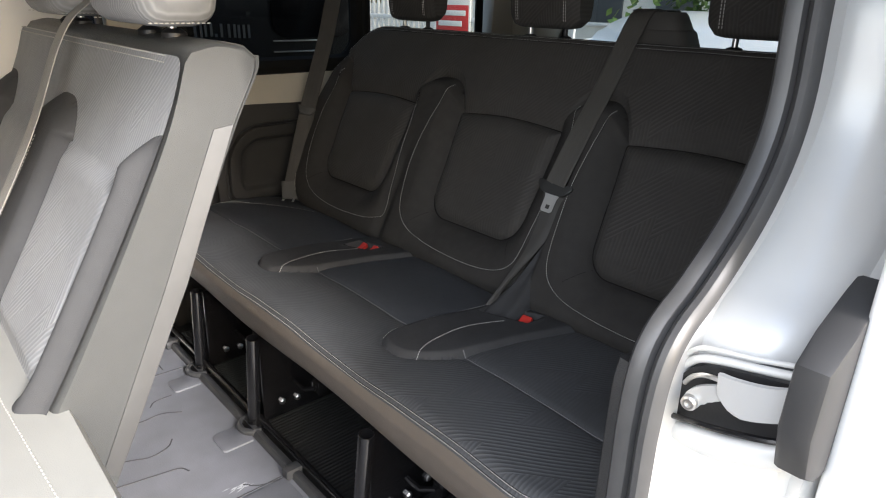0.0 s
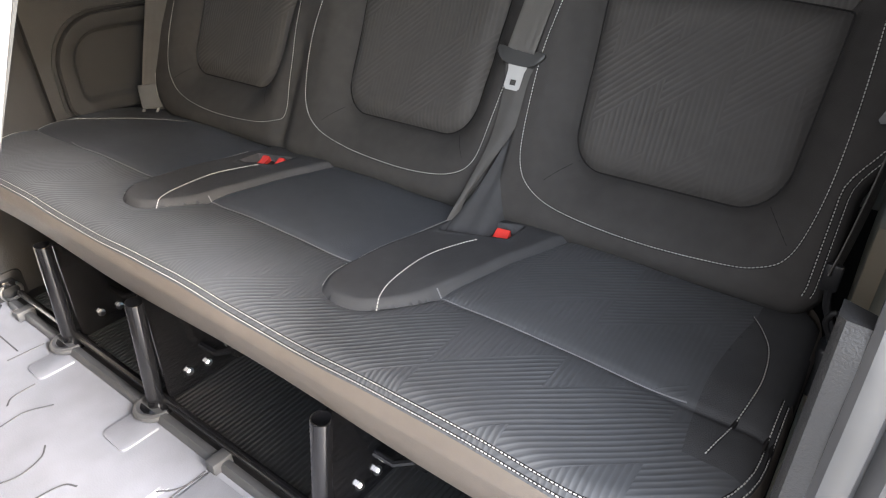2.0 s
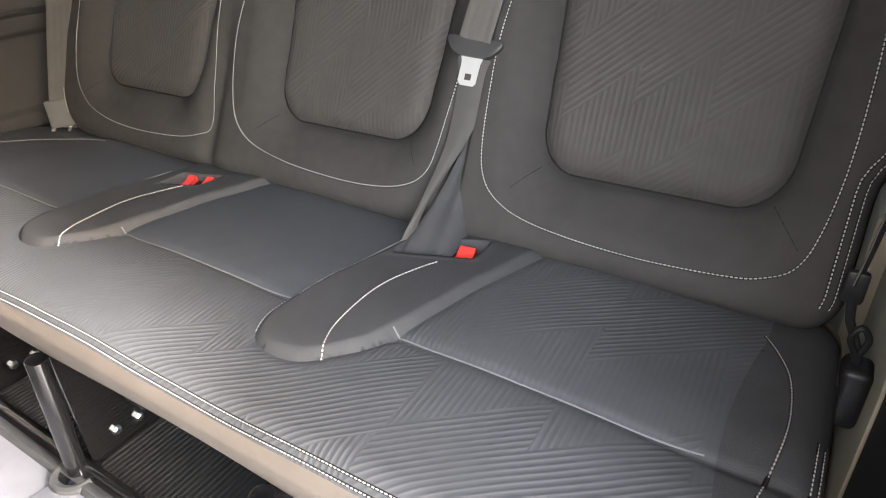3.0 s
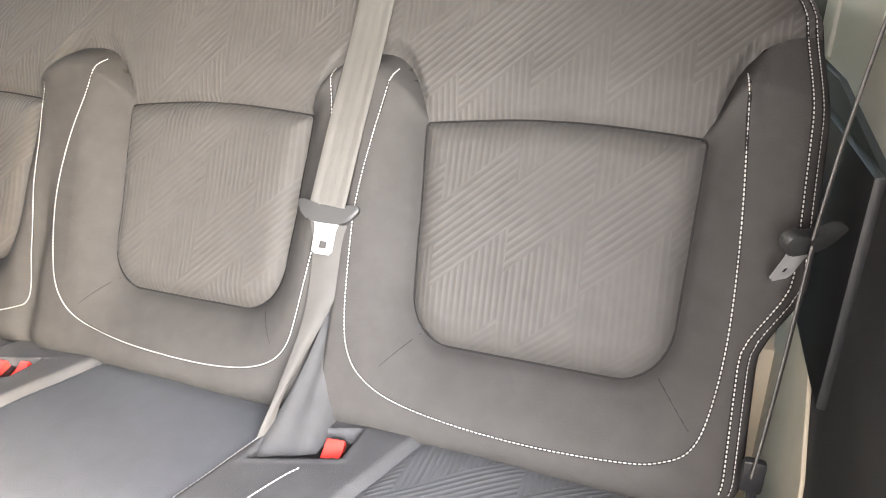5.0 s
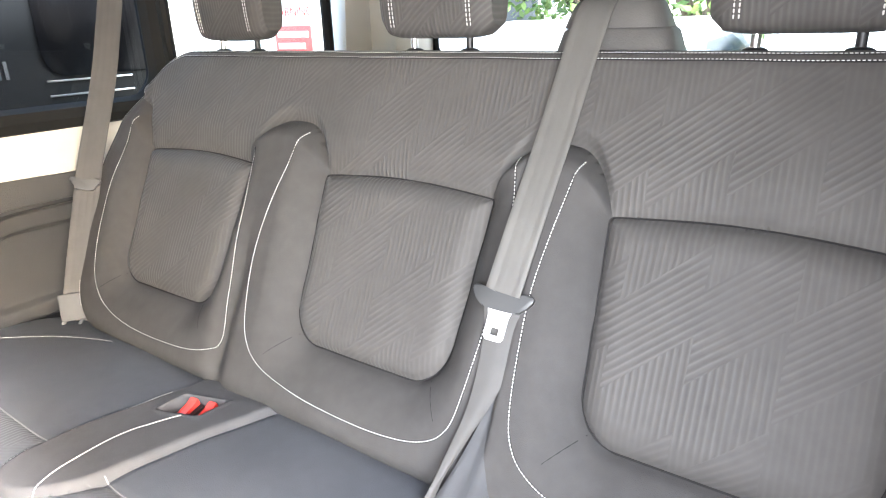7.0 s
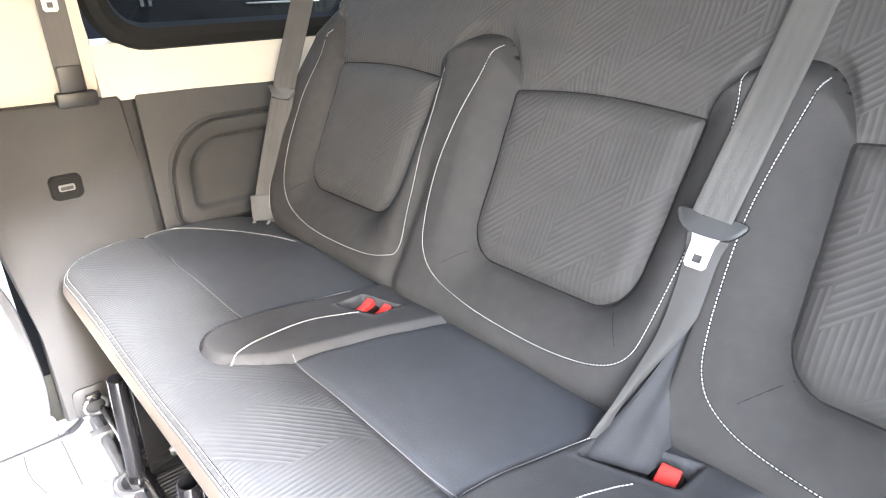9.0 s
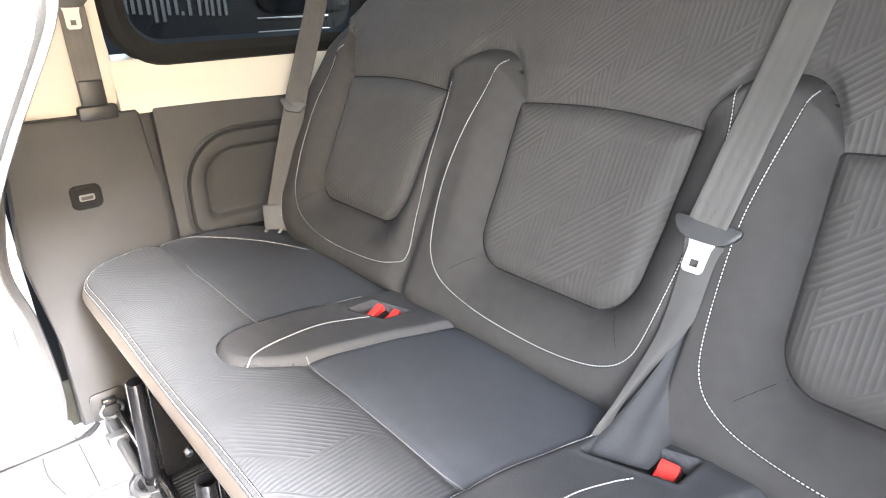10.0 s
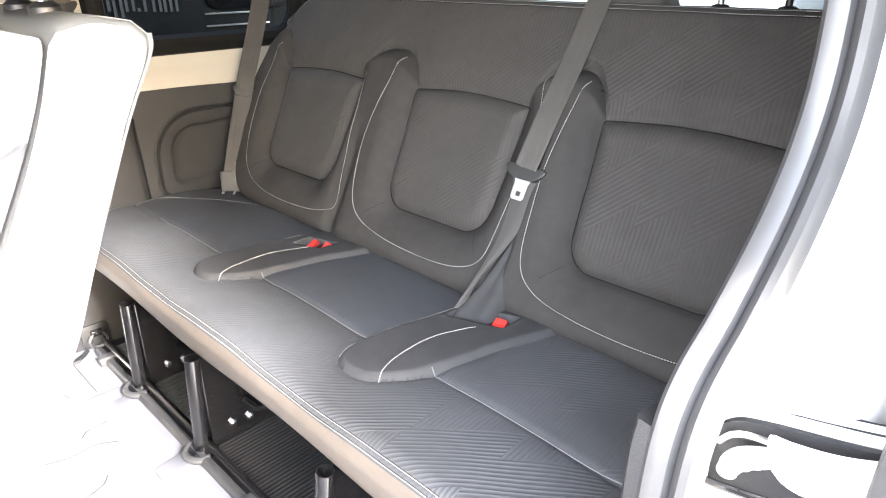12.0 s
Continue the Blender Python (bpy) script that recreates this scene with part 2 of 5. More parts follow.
def strap(bm, path, width, thick=0.0015, side=(1, 0, 0)):
    w, h = width / 2, thick / 2
    wide = [-1, -0.9, -0.72, -0.6, -0.42, -0.24, -0.1, 0.1, 0.24, 0.42, 0.6, 0.72, 0.9, 1]
    tall = [0.8, 1.6, 1.6, 0.9, 0.9, 1.7, 1.2, 1.2, 1.7, 0.9, 0.9, 1.6, 1.6, 0.8]
    return sweep(bm, path, [(w * a, -h * b) for a, b in zip(wide, tall)] + [(w * a, h * b) for a, b in zip(wide[::-1], tall[::-1])], side=side)


def lathe(bm, rings, n=16, m=None):
    """Turn (radius, height) pairs about z."""
    vs = [[bm.verts.new((r * math.cos(2 * math.pi * k / n), r * math.sin(2 * math.pi * k / n), z)) for k in range(n)] for r, z in rings]
    for a, b in zip(vs, vs[1:]):
        for k in range(n):
            bm.faces.new((a[k], a[(k + 1) % n], b[(k + 1) % n], b[k]))
    bm.faces.new(vs[0][::-1])
    bm.faces.new(vs[-1])
    if m is not None:
        bmesh.ops.transform(bm, matrix=m, verts=[v for r in vs for v in r])
    return bm


def extrude_outline(bm, pts, axis, a, b, bevel=0.0):
    """A plate with the outline pts in the two other axes, from a to b along axis."""
    def put(p, d):
        return {0: (d, p[0], p[1]), 1: (p[0], d, p[1]), 2: (p[0], p[1], d)}[axis]
    lo = [bm.verts.new(put(p, a)) for p in pts]
    hi = [bm.verts.new(put(p, b)) for p in pts]
    n = len(pts)
    f0, f1 = bm.faces.new(lo), bm.faces.new(hi[::-1])
    for k in range(n):
        bm.faces.new((lo[k], lo[(k + 1) % n], hi[(k + 1) % n], hi[k]))
    if bevel > 0:
        bmesh.ops.bevel(bm, geom=list(set(f0.edges) | set(f1.edges)), offset=bevel, segments=2, affect="EDGES", profile=0.5)
    return bm


def round_rect(x0, x1, y0, y1, r, n=6):
    """Outline of a rectangle with corner radii r (one, or four from the lower left round to the upper left)."""
    rr = [r] * 4 if isinstance(r, (int, float)) else r
    out = []
    for (cx, cy, a0), q in zip(((x0, y0, 180), (x1, y0, 270), (x1, y1, 0), (x0, y1, 90)), rr):
        sx, sy = (1 if cx == x0 else -1), (1 if cy == y0 else -1)
        for k in range(n + 1):
            a = radians(a0 + 90 * k / n)
            out.append((cx + sx * q + q * math.cos(a), cy + sy * q + q * math.sin(a)))
    return out


def stitches(path, normal_at, length=0.0045, pitch=0.0062, r=0.0009, lift=0.0006):
    """A row of short raised thread stitches along a path."""
    bm = bmesh.new()
    P = [Vector(p) for p in path]
    run, nxt = 0.0, 0.0
    for a, b in zip(P, P[1:]):
        d = (b - a).length
        if d < 1e-9:
            continue
        t = (b - a) / d
        while nxt < run + d:
            c = a + t * (nxt - run)
            nn = normal_at(c)
            s = t.cross(nn).normalized()
            c = c + nn * lift
            ends = []
            for e, k in ((-0.5, 0.35), (-0.32, 1.0), (0.32, 1.0), (0.5, 0.35)):
                q = c + t * (e * length)
                ends.append([bm.verts.new(q + s * (r * k)), bm.verts.new(q + nn * (r * k)), bm.verts.new(q - s * (r * k))])
            for e0, e1 in zip(ends, ends[1:]):
                for j in range(2):
                    bm.faces.new((e0[j], e0[j + 1], e1[j + 1], e1[j]))
            nxt += pitch
        run += d
    return bm


# ---- distance fields for padded shapes ----
def outline_distance(pts, X, Y):
    """Signed distance to a closed outline, negative inside."""
    P = np.array([(p[0], p[1]) for p in pts], float)
    Q = np.roll(P, -1, axis=0)
    best = np.full(X.shape, 1e9)
    inside = np.zeros(X.shape, bool)
    for (ax, ay), (bx, by) in zip(P, Q):
        ex, ey = bx - ax, by - ay
        L = ex * ex + ey * ey
        if L < 1e-14:
            continue
        t = np.clip(((X - ax) * ex + (Y - ay) * ey) / L, 0, 1)
        best = np.minimum(best, (X - ax - t * ex) ** 2 + (Y - ay - t * ey) ** 2)
        cross = ((ay > Y) != (by > Y)) & (X < (bx - ax) * (Y - ay) / (by - ay if abs(by - ay) > 1e-12 else 1e-12) + ax)
        inside ^= cross
    d = np.sqrt(best)
    return np.where(inside, -d, d)


def sstep(a, b, x):
    t = np.clip((x - a) / (b - a), 0, 1)
    return t * t * (3 - 2 * t)


def padded_sheet(us, vs, outline, surf, region, seams=()):
    """Cut a fine net to an outline, draw its knots onto the seams (fields that are nought there), lay it on surf(u, v), and sort its faces by region(u, v): {region: (verts, [], faces)}."""
    U, V = np.meshgrid(us, vs)
    step, e = us[1] - us[0], 1e-4
    D = outline_distance(outline, U, V)
    keep = D < 0
    GX = (outline_distance(outline, U + e, V) - D) / e
    GY = (outline_distance(outline, U, V + e) - D) / e
    U, V = np.where(keep, U, U - GX * D), np.where(keep, V, V - GY * D)
    on_seam = np.zeros(U.shape, bool)
    for field in seams:
        F = field(U, V)
        FX, FY = (field(U + e, V) - F) / e, (field(U, V + e) - F) / e
        G = np.maximum(FX * FX + FY * FY, 1e-6)
        near = keep & ~on_seam & (np.abs(F) < 0.52 * step * np.sqrt(G)) & (G > 0.05)
        U, V = np.where(near, U - FX * F / G, U), np.where(near, V - FY * F / G, V)
        on_seam |= near
    P = surf(U, V)
    nv, nu = U.shape
    ids = np.arange(nv * nu).reshape(nv, nu)
    a, b, c, d = (x.ravel() for x in (ids[:-1, :-1], ids[:-1, 1:], ids[1:, 1:], ids[1:, :-1]))
    some = keep.ravel()[a] | keep.ravel()[b] | keep.ravel()[c] | keep.ravel()[d]
    S, uf, vf = on_seam.ravel(), U.ravel(), V.ravel()
    ac, bd = S[a] & S[c], S[b] & S[d]
    done = {}

    def sort(tris):
        if not len(tris[0]):
            return
        R = region(sum(uf[t] for t in tris) / len(tris), sum(vf[t] for t in tris) / len(tris))
        F = np.stack(tris, 1)
        for k in np.unique(R):
            done.setdefault(int(k), []).extend(F[R == k].tolist())
    whole = some & ~ac & ~bd
    sort([x[whole] for x in (a, b, c, d)])
    for cut, t1, t2 in ((some & ac, (a, b, c), (a, c, d)), (some & bd & ~ac, (a, b, d), (b, c, d))):
        sort([x[cut] for x in t1])
        sort([x[cut] for x in t2])
    flat = P.reshape(-1, 3)
    out = {}
    for k, fs in done.items():
        used = np.unique(np.concatenate([np.array(f) for f in fs]))
        where = np.full(len(flat), -1)
        where[used] = np.arange(len(used))
        out[k] = (flat[used].tolist(), [], [[int(where[q]) for q in f] for f in fs])
    return out


# ---- the rear bench: backrest ----
SEATS = (-0.505, -0.008, 0.473)
LEAN_Y, LEAN_Z = 0.480, 0.475
SLOPE = 0.525
BN = Vector((0, -1, SLOPE)).normalized()
SPLIT = 0.221


def slanted(pts):
    """Draw the far upper side of the backrest in, and the lower near side."""
    out = []
    for x, z in pts:
        if x < -0.5:
            x += (max(0.0, z - 0.66) * 0.26 + max(0.0, 0.55 - z) * 0.30) * min(1.0, (-0.5 - x) / 0.2)
        if x > 0.6:
            x -= 0.038 * float(1 - sstep(0.50, 0.58, z)) + max(0.0, z - 0.72) * 0.14
        out.append((x, z))
    return out


def dense(pts, step=0.012):
    out = []
    for a, b in zip(pts, pts[1:] + pts[:1]):
        n = max(1, int(math.hypot(b[0] - a[0], b[1] - a[1]) / step))
        out += [(a[0] + (b[0] - a[0]) * k / n, a[1] + (b[1] - a[1]) * k / n) for k in range(n)]
    return out


BACK_OUTLINE = slanted(dense(round_rect(-0.787, 0.748, 0.36, 0.894, [0.08, 0.04, 0.095, 0.11], 10)))


def panel_outline(cx, right=0.158):
    """The lower lumbar panel of one seat: rounded below, bowed above."""
    pts = round_rect(cx - 0.160, cx + right, 0.463, 0.700, [0.050, 0.056, 0.006, 0.006], 8)
    return [(x + (0.020 if x < cx else -0.010) * (0.700 - z) / 0.237, z + 0.010 * math.cos((x - cx) / 0.15 * 1.4) * (z > 0.6)) for x, z in dense(pts, 0.02)]


PANELS = [panel_outline(SEATS[0]), panel_outline(SEATS[1]), panel_outline(SEATS[2], 0.166)]
BOLSTERS = ((-0.256, 0.095), (0.233, 0.083))
# rise of the outer bolsters' seam away from a panel's upper corner
END_RISE = ((0.160, 0.170, 0.178, 0.186, 0.194, 0.207, 0.227, 0.272), (0.0, 0.016, 0.038, 0.058, 0.070, 0.082, 0.090, 0.098))


def recess_distance(X, Z):
    """Distance into the raised bolsters from the panels and the flat upper back."""
    d = np.full(X.shape, 1e9)
    for o in PANELS:
        d = np.minimum(d, outline_distance(o, X, Z))
    top = np.full(X.shape, 0.702)
    for xb, hw in BOLSTERS:
        k = np.clip(np.abs(X - xb) / hw, 0, 1)
        top = np.maximum(top, 0.702 + 0.074 * (1 - k ** 3))
    top = np.maximum(top, 0.702 + np.interp(X - SEATS[2], *END_RISE))
    top = np.maximum(top, 0.702 + np.interp(SEATS[0] - X, *END_RISE))
    return np.minimum(d, (top - Z) * 1.6)


def panel_distance(X, Z):
    return np.minimum.reduce([outline_distance(o, X, Z) for o in PANELS])


def back_height(X, Z):
    d = recess_distance(X, Z)
    h = 0.037 * np.sin(np.clip(d / (0.058 + 0.020 * (1 - sstep(0.42, 0.50, Z))), 0, 1) * math.pi / 2)
    # past the tips of the outer seams the bolsters melt into the upper back
    soft = np.maximum(sstep(0.668, 0.690, X), sstep(0.700, 0.722, -X)) * sstep(0.68, 0.74, Z)
    h = h + soft * (0.037 * sstep(-0.09, 0.13, d) - h)
    inside = sstep(0.0, 0.035, -d)
    for o in PANELS:
        dp = outline_distance(o, X, Z)
        h += 0.014 * np.sin(np.clip(-dp / 0.032, 0, 1) * math.pi / 2)
        h -= 0.005 * np.exp(-(dp / 0.0050) ** 2)
    h += np.where(Z > 0.69, 0.012 * sstep(0.0, 0.06, (Z - 0.70)) * inside, 0)
    # soft valley between the two far seats, and the gap of the split
    h -= 0.012 * np.exp(-((X + 0.272) / 0.02) ** 2) * (1 - sstep(0.50, 0.66, Z))
    h -= 0.075 * np.exp(-((X - SPLIT) / 0.010) ** 2) * (1 - sstep(0.735, 0.775, Z))
    e = -outline_distance(BACK_OUTLINE, X, Z)
    r = 0.030
    q = np.clip(r - e, 0, r)
    h -= r - np.sqrt(r * r - q * q)
    h += 0.0012 * np.sin(X * 31 + Z * 17) * np.sin(Z * 43 - X * 9)
    return h


def back_surf(X, Z):
    h = back_height(X, Z)
    Y = LEAN_Y + SLOPE * (Z - LEAN_Z)
    return np.stack([X, Y + h * BN.y, Z + h * BN.z], -1)


def lookup(height, u0, u1, v0, v1, step):
    """Tabulate a height field once, and read it between the knots."""
    us, vs = np.arange(u0, u1 + step, step), np.arange(v0, v1 + step, step)
    H = height(*np.meshgrid(us, vs))

    def read(u, v):
        a, b = min(max((u - u0) / step, 0), len(us) - 1.001), min(max((v - v0) / step, 0), len(vs) - 1.001)
        i, j = int(a), int(b)
        a, b = a - i, b - j
        return float((H[j, i] * (1 - a) + H[j, i + 1] * a) * (1 - b) + (H[j + 1, i] * (1 - a) + H[j + 1, i + 1] * a) * b)
    return read


read_back = lookup(back_height, -0.80, 0.76, 0.35, 0.905, 0.003)


def on_back(x, z, lift=0.0):
    h = read_back(x, z)
    return Vector((x, LEAN_Y + SLOPE * (z - LEAN_Z) + h * BN.y, z + h * BN.z)) + BN * lift


def back_normal(p):
    x, z = p.x, p.z
    a, b = on_back(x + 0.003, z) - on_back(x - 0.003, z), on_back(x, z + 0.003) - on_back(x, z - 0.003)
    n = a.cross(b).normalized()
    return n if n.dot(BN) > 0 else -n


def back_region(X, Z):
    r = np.zeros(X.shape, int)
    d = recess_distance(X, Z)
    r = np.where((d < 0) & (Z > 0.69), 1, r)
    for k, o in enumerate(PANELS):
        r = np.where(outline_distance(o, X, Z) < 0, 2 + k, r)
    return r


bench = thing("rear_bench_seat", "three-place dark grey cloth van bench seat with white stitching", "bench seat", at=(0, 0.2, 0))
for k, mesh in padded_sheet(np.arange(-0.795, 0.757, 0.0031), np.arange(0.355, 0.902, 0.0031), BACK_OUTLINE, back_surf, back_region, (panel_distance, recess_distance)).items():
    if k == 0:
        part("bolster_cover", mesh, M_BOLSTER, bench, "plain dark grey padded bolsters of the backrest", crease=0)
    elif k == 1:
        part("upper_back_panel", mesh, M_BACKRIB, bench, "ribbed dark cloth upper back", crease=0)
    else:
        part("lumbar_panel", mesh, M_BACKRIB, bench, "padded ribbed cloth lumbar panel", crease=0)

# side and back shell of the backrest
bm = bmesh.new()
edge = [on_back(x, z) for x, z in BACK_OUTLINE]
back = Vector((0, 1, -SLOPE)).normalized()
rings = []
for dist, inset in ((0.0, 0.0), (0.03, -0.003), (0.06, 0.0), (0.085, 0.015)):
    c = Vector((-0.04, 0.56, 0.62))
    ring = []
    for p in edge:
        toward = (c - p)
        toward -= back * toward.dot(back)
        ring.append(bm.verts.new(p + back * dist + toward.normalized() * inset))
    rings.append(ring)
for a, b in zip(rings, rings[1:]):
    for k in range(len(edge)):
        bm.faces.new((a[k], a[(k + 1) % len(edge)], b[(k + 1) % len(edge)], b[k]))
bm.faces.new(rings[-1])
part("backrest_shell", bm, M_BOLSTER, bench)


def back_line(pts, n=10, closed=False):
    return [on_back(p.x, p.y) for p in smooth_path([(x, z, 0) for x, z in pts], n, closed)]


def add_seam(name, path, normal_at, parent, pitch=0.0048, r=0.00085, cord=True):
    part(name, stitches(path, normal_at, pitch * 0.76, pitch, r), M_THREAD, parent, "row of white thread stitches")
    if cord:
        bm = bmesh.new()
        tube(bm, [p + normal_at(p) * -0.0012 for p in path[::2] + [path[-1]]], 0.0022, 6)
        part("seam_cord", bm, M_PIPING, parent)


# the horseshoe seam of each seat
HORSESHOES = (
    ((-0.699, 0.756), (-0.708, 0.70), (-0.716, 0.60), (-0.698, 0.495), (-0.662, 0.446), (-0.60, 0.420), (-0.49, 0.409), (-0.364, 0.413), (-0.30, 0.425), (-0.279, 0.445), (-0.286, 0.51), (-0.295, 0.59), (-0.303, 0.67), (-0.312, 0.728)),
    ((-0.209, 0.760), (-0.221, 0.715), (-0.241, 0.63), (-0.242, 0.56), (-0.232, 0.505), (-0.209, 0.460), (-0.165, 0.431), (-0.09, 0.416), (0.012, 0.410), (0.090, 0.412), (0.148, 0.422), (0.180, 0.442), (0.192, 0.48), (0.201, 0.57), (0.200, 0.70), (0.187, 0.758)),
    ((0.275, 0.758), (0.263, 0.70), (0.253, 0.63), (0.253, 0.56), (0.260, 0.495), (0.271, 0.458), (0.294, 0.434), (0.337, 0.417), (0.409, 0.408), (0.50, 0.405), (0.597, 0.410), (0.634, 0.418), (0.658, 0.433), (0.671, 0.466), (0.679, 0.53), (0.679, 0.62), (0.673, 0.72), (0.667, 0.764)))
for loop in HORSESHOES:
    # the cloth stands off the frame, so a seam's foot lies a little lower
    foot = [(x, z - (0.006 if k in (0, len(loop) - 1) else 0.015)) for k, (x, z) in enumerate(loop)]
    add_seam("stitching", back_line(foot, 8), back_normal, bench)
# edge piping with its two rows of stitches
rim = [p for p in BACK_OUTLINE]
start = next(i for i, p in enumerate(rim) if p[0] > 0.62 and p[1] > 0.385)
ring = []
for k in range(len(rim)):
    ring.append(rim[(start + k) % len(rim)])
ring = [p for p in ring if p[1] > 0.385]
ring = [(a[0] + (b[0] - a[0]) * k / 4, a[1] + (b[1] - a[1]) * k / 4) for a, b in zip(ring, ring[1:]) for k in range(4)]
for inset in (0.010, 0.019):
    c = (-0.04, 0.62)
    line = []
    for x, z in ring:
        d = Vector((x - max(min(x, 0.60), -0.60), z - min(z, 0.80), 0))
        d = d.normalized() if d.length > 1e-6 else Vector((0, 1, 0))
        line.append(on_back(x - d.x * inset, z - d.y * inset))
    add_seam("edge_stitching", line, back_normal, bench, 0.0046, 0.0008)
# dark cord in the crease round each lumbar panel, painting its shadow line
for o in PANELS:
    bm = bmesh.new()
    tube(bm, [on_back(x, z, -0.0005) for x, z in o], 0.0017, 5, True)
    part("crease_shade_cord", bm, M_PIPING, bench)
# short gathers from the lower panel corners
for c in SEATS:
    for s, x0 in ((-1, c - 0.126), (1, c + (0.148 if c > 0.3 else 0.134))):
        bm = bmesh.new()
        tube(bm, [on_back(x0 + s * 0.034 * k / 5, 0.472 - 0.038 * k / 5, -0.0006) for k in range(6)], 0.0009, 5)
        part("tuck_seam", bm, M_PIPING, bench)

# ---- the rear bench: cushion ----
CUSHION_OUTLINE = dense(round_rect(-0.845, 0.724, -0.009, 0.490, [0.13, 0.15, 0.08, 0.20], 12))
PAD_X = (-0.262, 0.235)


def pad_outline(c):
    edge = ((-0.084, 0.135), (-0.070, 0.097), (-0.036, 0.084), (0.006, 0.091), (0.043, 0.125), (0.067, 0.162), (0.084, 0.215), (0.101, 0.28), (0.124, 0.35), (0.142, 0.41), (0.145, 0.48), (-0.03, 0.48), (-0.042, 0.37), (-0.060, 0.29), (-0.079, 0.20))
    return [(p.x, p.y) for p in smooth_path([(c + x, y, 0) for x, y in edge], 6, True)]


PADS = [pad_outline(c) for c in PAD_X]
SLOTS = ((PAD_X[0] + 0.024, 0.338, 0.035, 0.024, 0.026), (PAD_X[1] + 0.020, 0.350, 0.048, 0.025, 0.022))


def seat_height(X, Y):
    z = 0.374 + 0.006 * np.sin(np.clip((Y + 0.02) / 0.42, 0, 1) * math.pi)
    z = z + 0.004 * np.cos((X + 0.04) * 2 * math.pi / 0.4755)
    # cross seam in front, with its soft dip
    clear = sstep(-0.012, 0.004, np.minimum.reduce([outline_distance(o, X, Y) for o in PADS]))
    z -= (0.0045 * np.exp(-((Y - 0.171) / 0.006) ** 2) + 0.004 * np.exp(-((Y - 0.171) / 0.03) ** 2)) * clear
    z -= 0.010 * sstep(0.38, 0.46, Y)
    for o in PADS:
        d = outline_distance(o, X, Y)
        z += 0.0085 * np.sin(np.clip(-d / 0.011, 0, 1) * math.pi / 2)
        z -= 0.003 * np.exp(-(d / 0.006) ** 2)
    for sx, sy, hx, hy, deep in SLOTS:
        k = np.maximum(np.abs(X - sx) / hx, np.abs(Y - sy - 0.30 * (X - sx)) / hy)
        z -= deep * (1 - sstep(0.90, 1.08, k))
        z += 0.0018 * np.exp(-((k - 1.16) / 0.10) ** 2)
    e = -outline_distance(CUSHION_OUTLINE, X, Y)
    r = 0.032
    q = np.clip(r - e, 0, r)
    z -= r - np.sqrt(r * r - q * q)
    z += 0.0010 * np.sin(X * 27 + Y * 21) * np.sin(Y * 37 - X * 13)
    return z


def seat_surf(X, Y):
    return np.stack([X, Y, seat_height(X, Y)], -1)


read_seat = lookup(seat_height, -0.86, 0.75, -0.035, 0.50, 0.003)


def on_seat(x, y):
    return Vector((x, y, read_seat(x, y)))


def seat_normal(p):
    a, b = on_seat(p.x + 0.003, p.y) - on_seat(p.x - 0.003, p.y), on_seat(p.x, p.y + 0.003) - on_seat(p.x, p.y - 0.003)
    n = a.cross(b).normalized()
    return n if n.z > 0 else -n


FAR_ARC = ((-0.830, 0.150), (-0.824, 0.205), (-0.799, 0.257), (-0.756, 0.302), (-0.698, 0.340), (-0.630, 0.371), (-0.565, 0.391), (-0.50, 0.41))


def far_line(X, Y):
    return Y - np.interp(X, [p[0] for p in FAR_ARC], [p[1] for p in FAR_ARC])


def near_line(X, Y):
    return X - 0.652 + 0.014 * np.sin(np.clip((Y - 0.08) / 0.29, 0, 1) * math.pi)


def front_welt(X, Y):
    return outline_distance(CUSHION_OUTLINE, X, Y) + 0.0042


def pad_distance(X, Y):
    return np.minimum.reduce([outline_distance(o, X, Y) for o in PADS])


def seat_region(X, Y):
    r = np.where((near_line(X, Y) > 0) & (Y > 0.10), 1, 0)
    r = np.where((Y > 0.171) & (X < 0.24) & (r == 0), 2, r)
    for o in PADS:
        r = np.where(outline_distance(o, X, Y) < 0, 3 if o is PADS[0] else 4, r)
    r = np.where((far_line(X, Y) > 0) & (X < -0.50), 5, r)
    return np.where((front_welt(X, Y) > 0) & (Y < 0.25), 6, r)


for k, mesh in padded_sheet(np.arange(-0.855, 0.745, 0.0036), np.arange(-0.028, 0.497, 0.0036), CUSHION_OUTLINE, seat_surf, seat_region, (pad_distance, near_line, front_welt, lambda X, Y: Y - 0.171 + X * 0)).items():
    name, mt, lab = (("cushion_cover", M_SEATRIB, "ribbed dark cloth seat cushion"), ("cushion_side_cover", M_PAD, "plain dark cushion side"),
                     ("cushion_rear_cover", M_SEATPLAIN, "smooth blue-grey rear cushion panels"), ("buckle_pad", M_PAD, "raised plain pad round the belt buckles"),
                     ("buckle_pad", M_PAD, "raised plain pad round a buckle and belt end"), ("cushion_corner_cover", M_SEATPLAIN, "smooth blue-grey cloth round the far corner"), ("cushion_welt", M_VINYL, "brown-grey vinyl edge of the cushion"))[k]
    part(name, mesh, mt, bench, lab, crease=0)

# valance: taper in and down from the cushion's edge
bm = bmesh.new()
rows = []
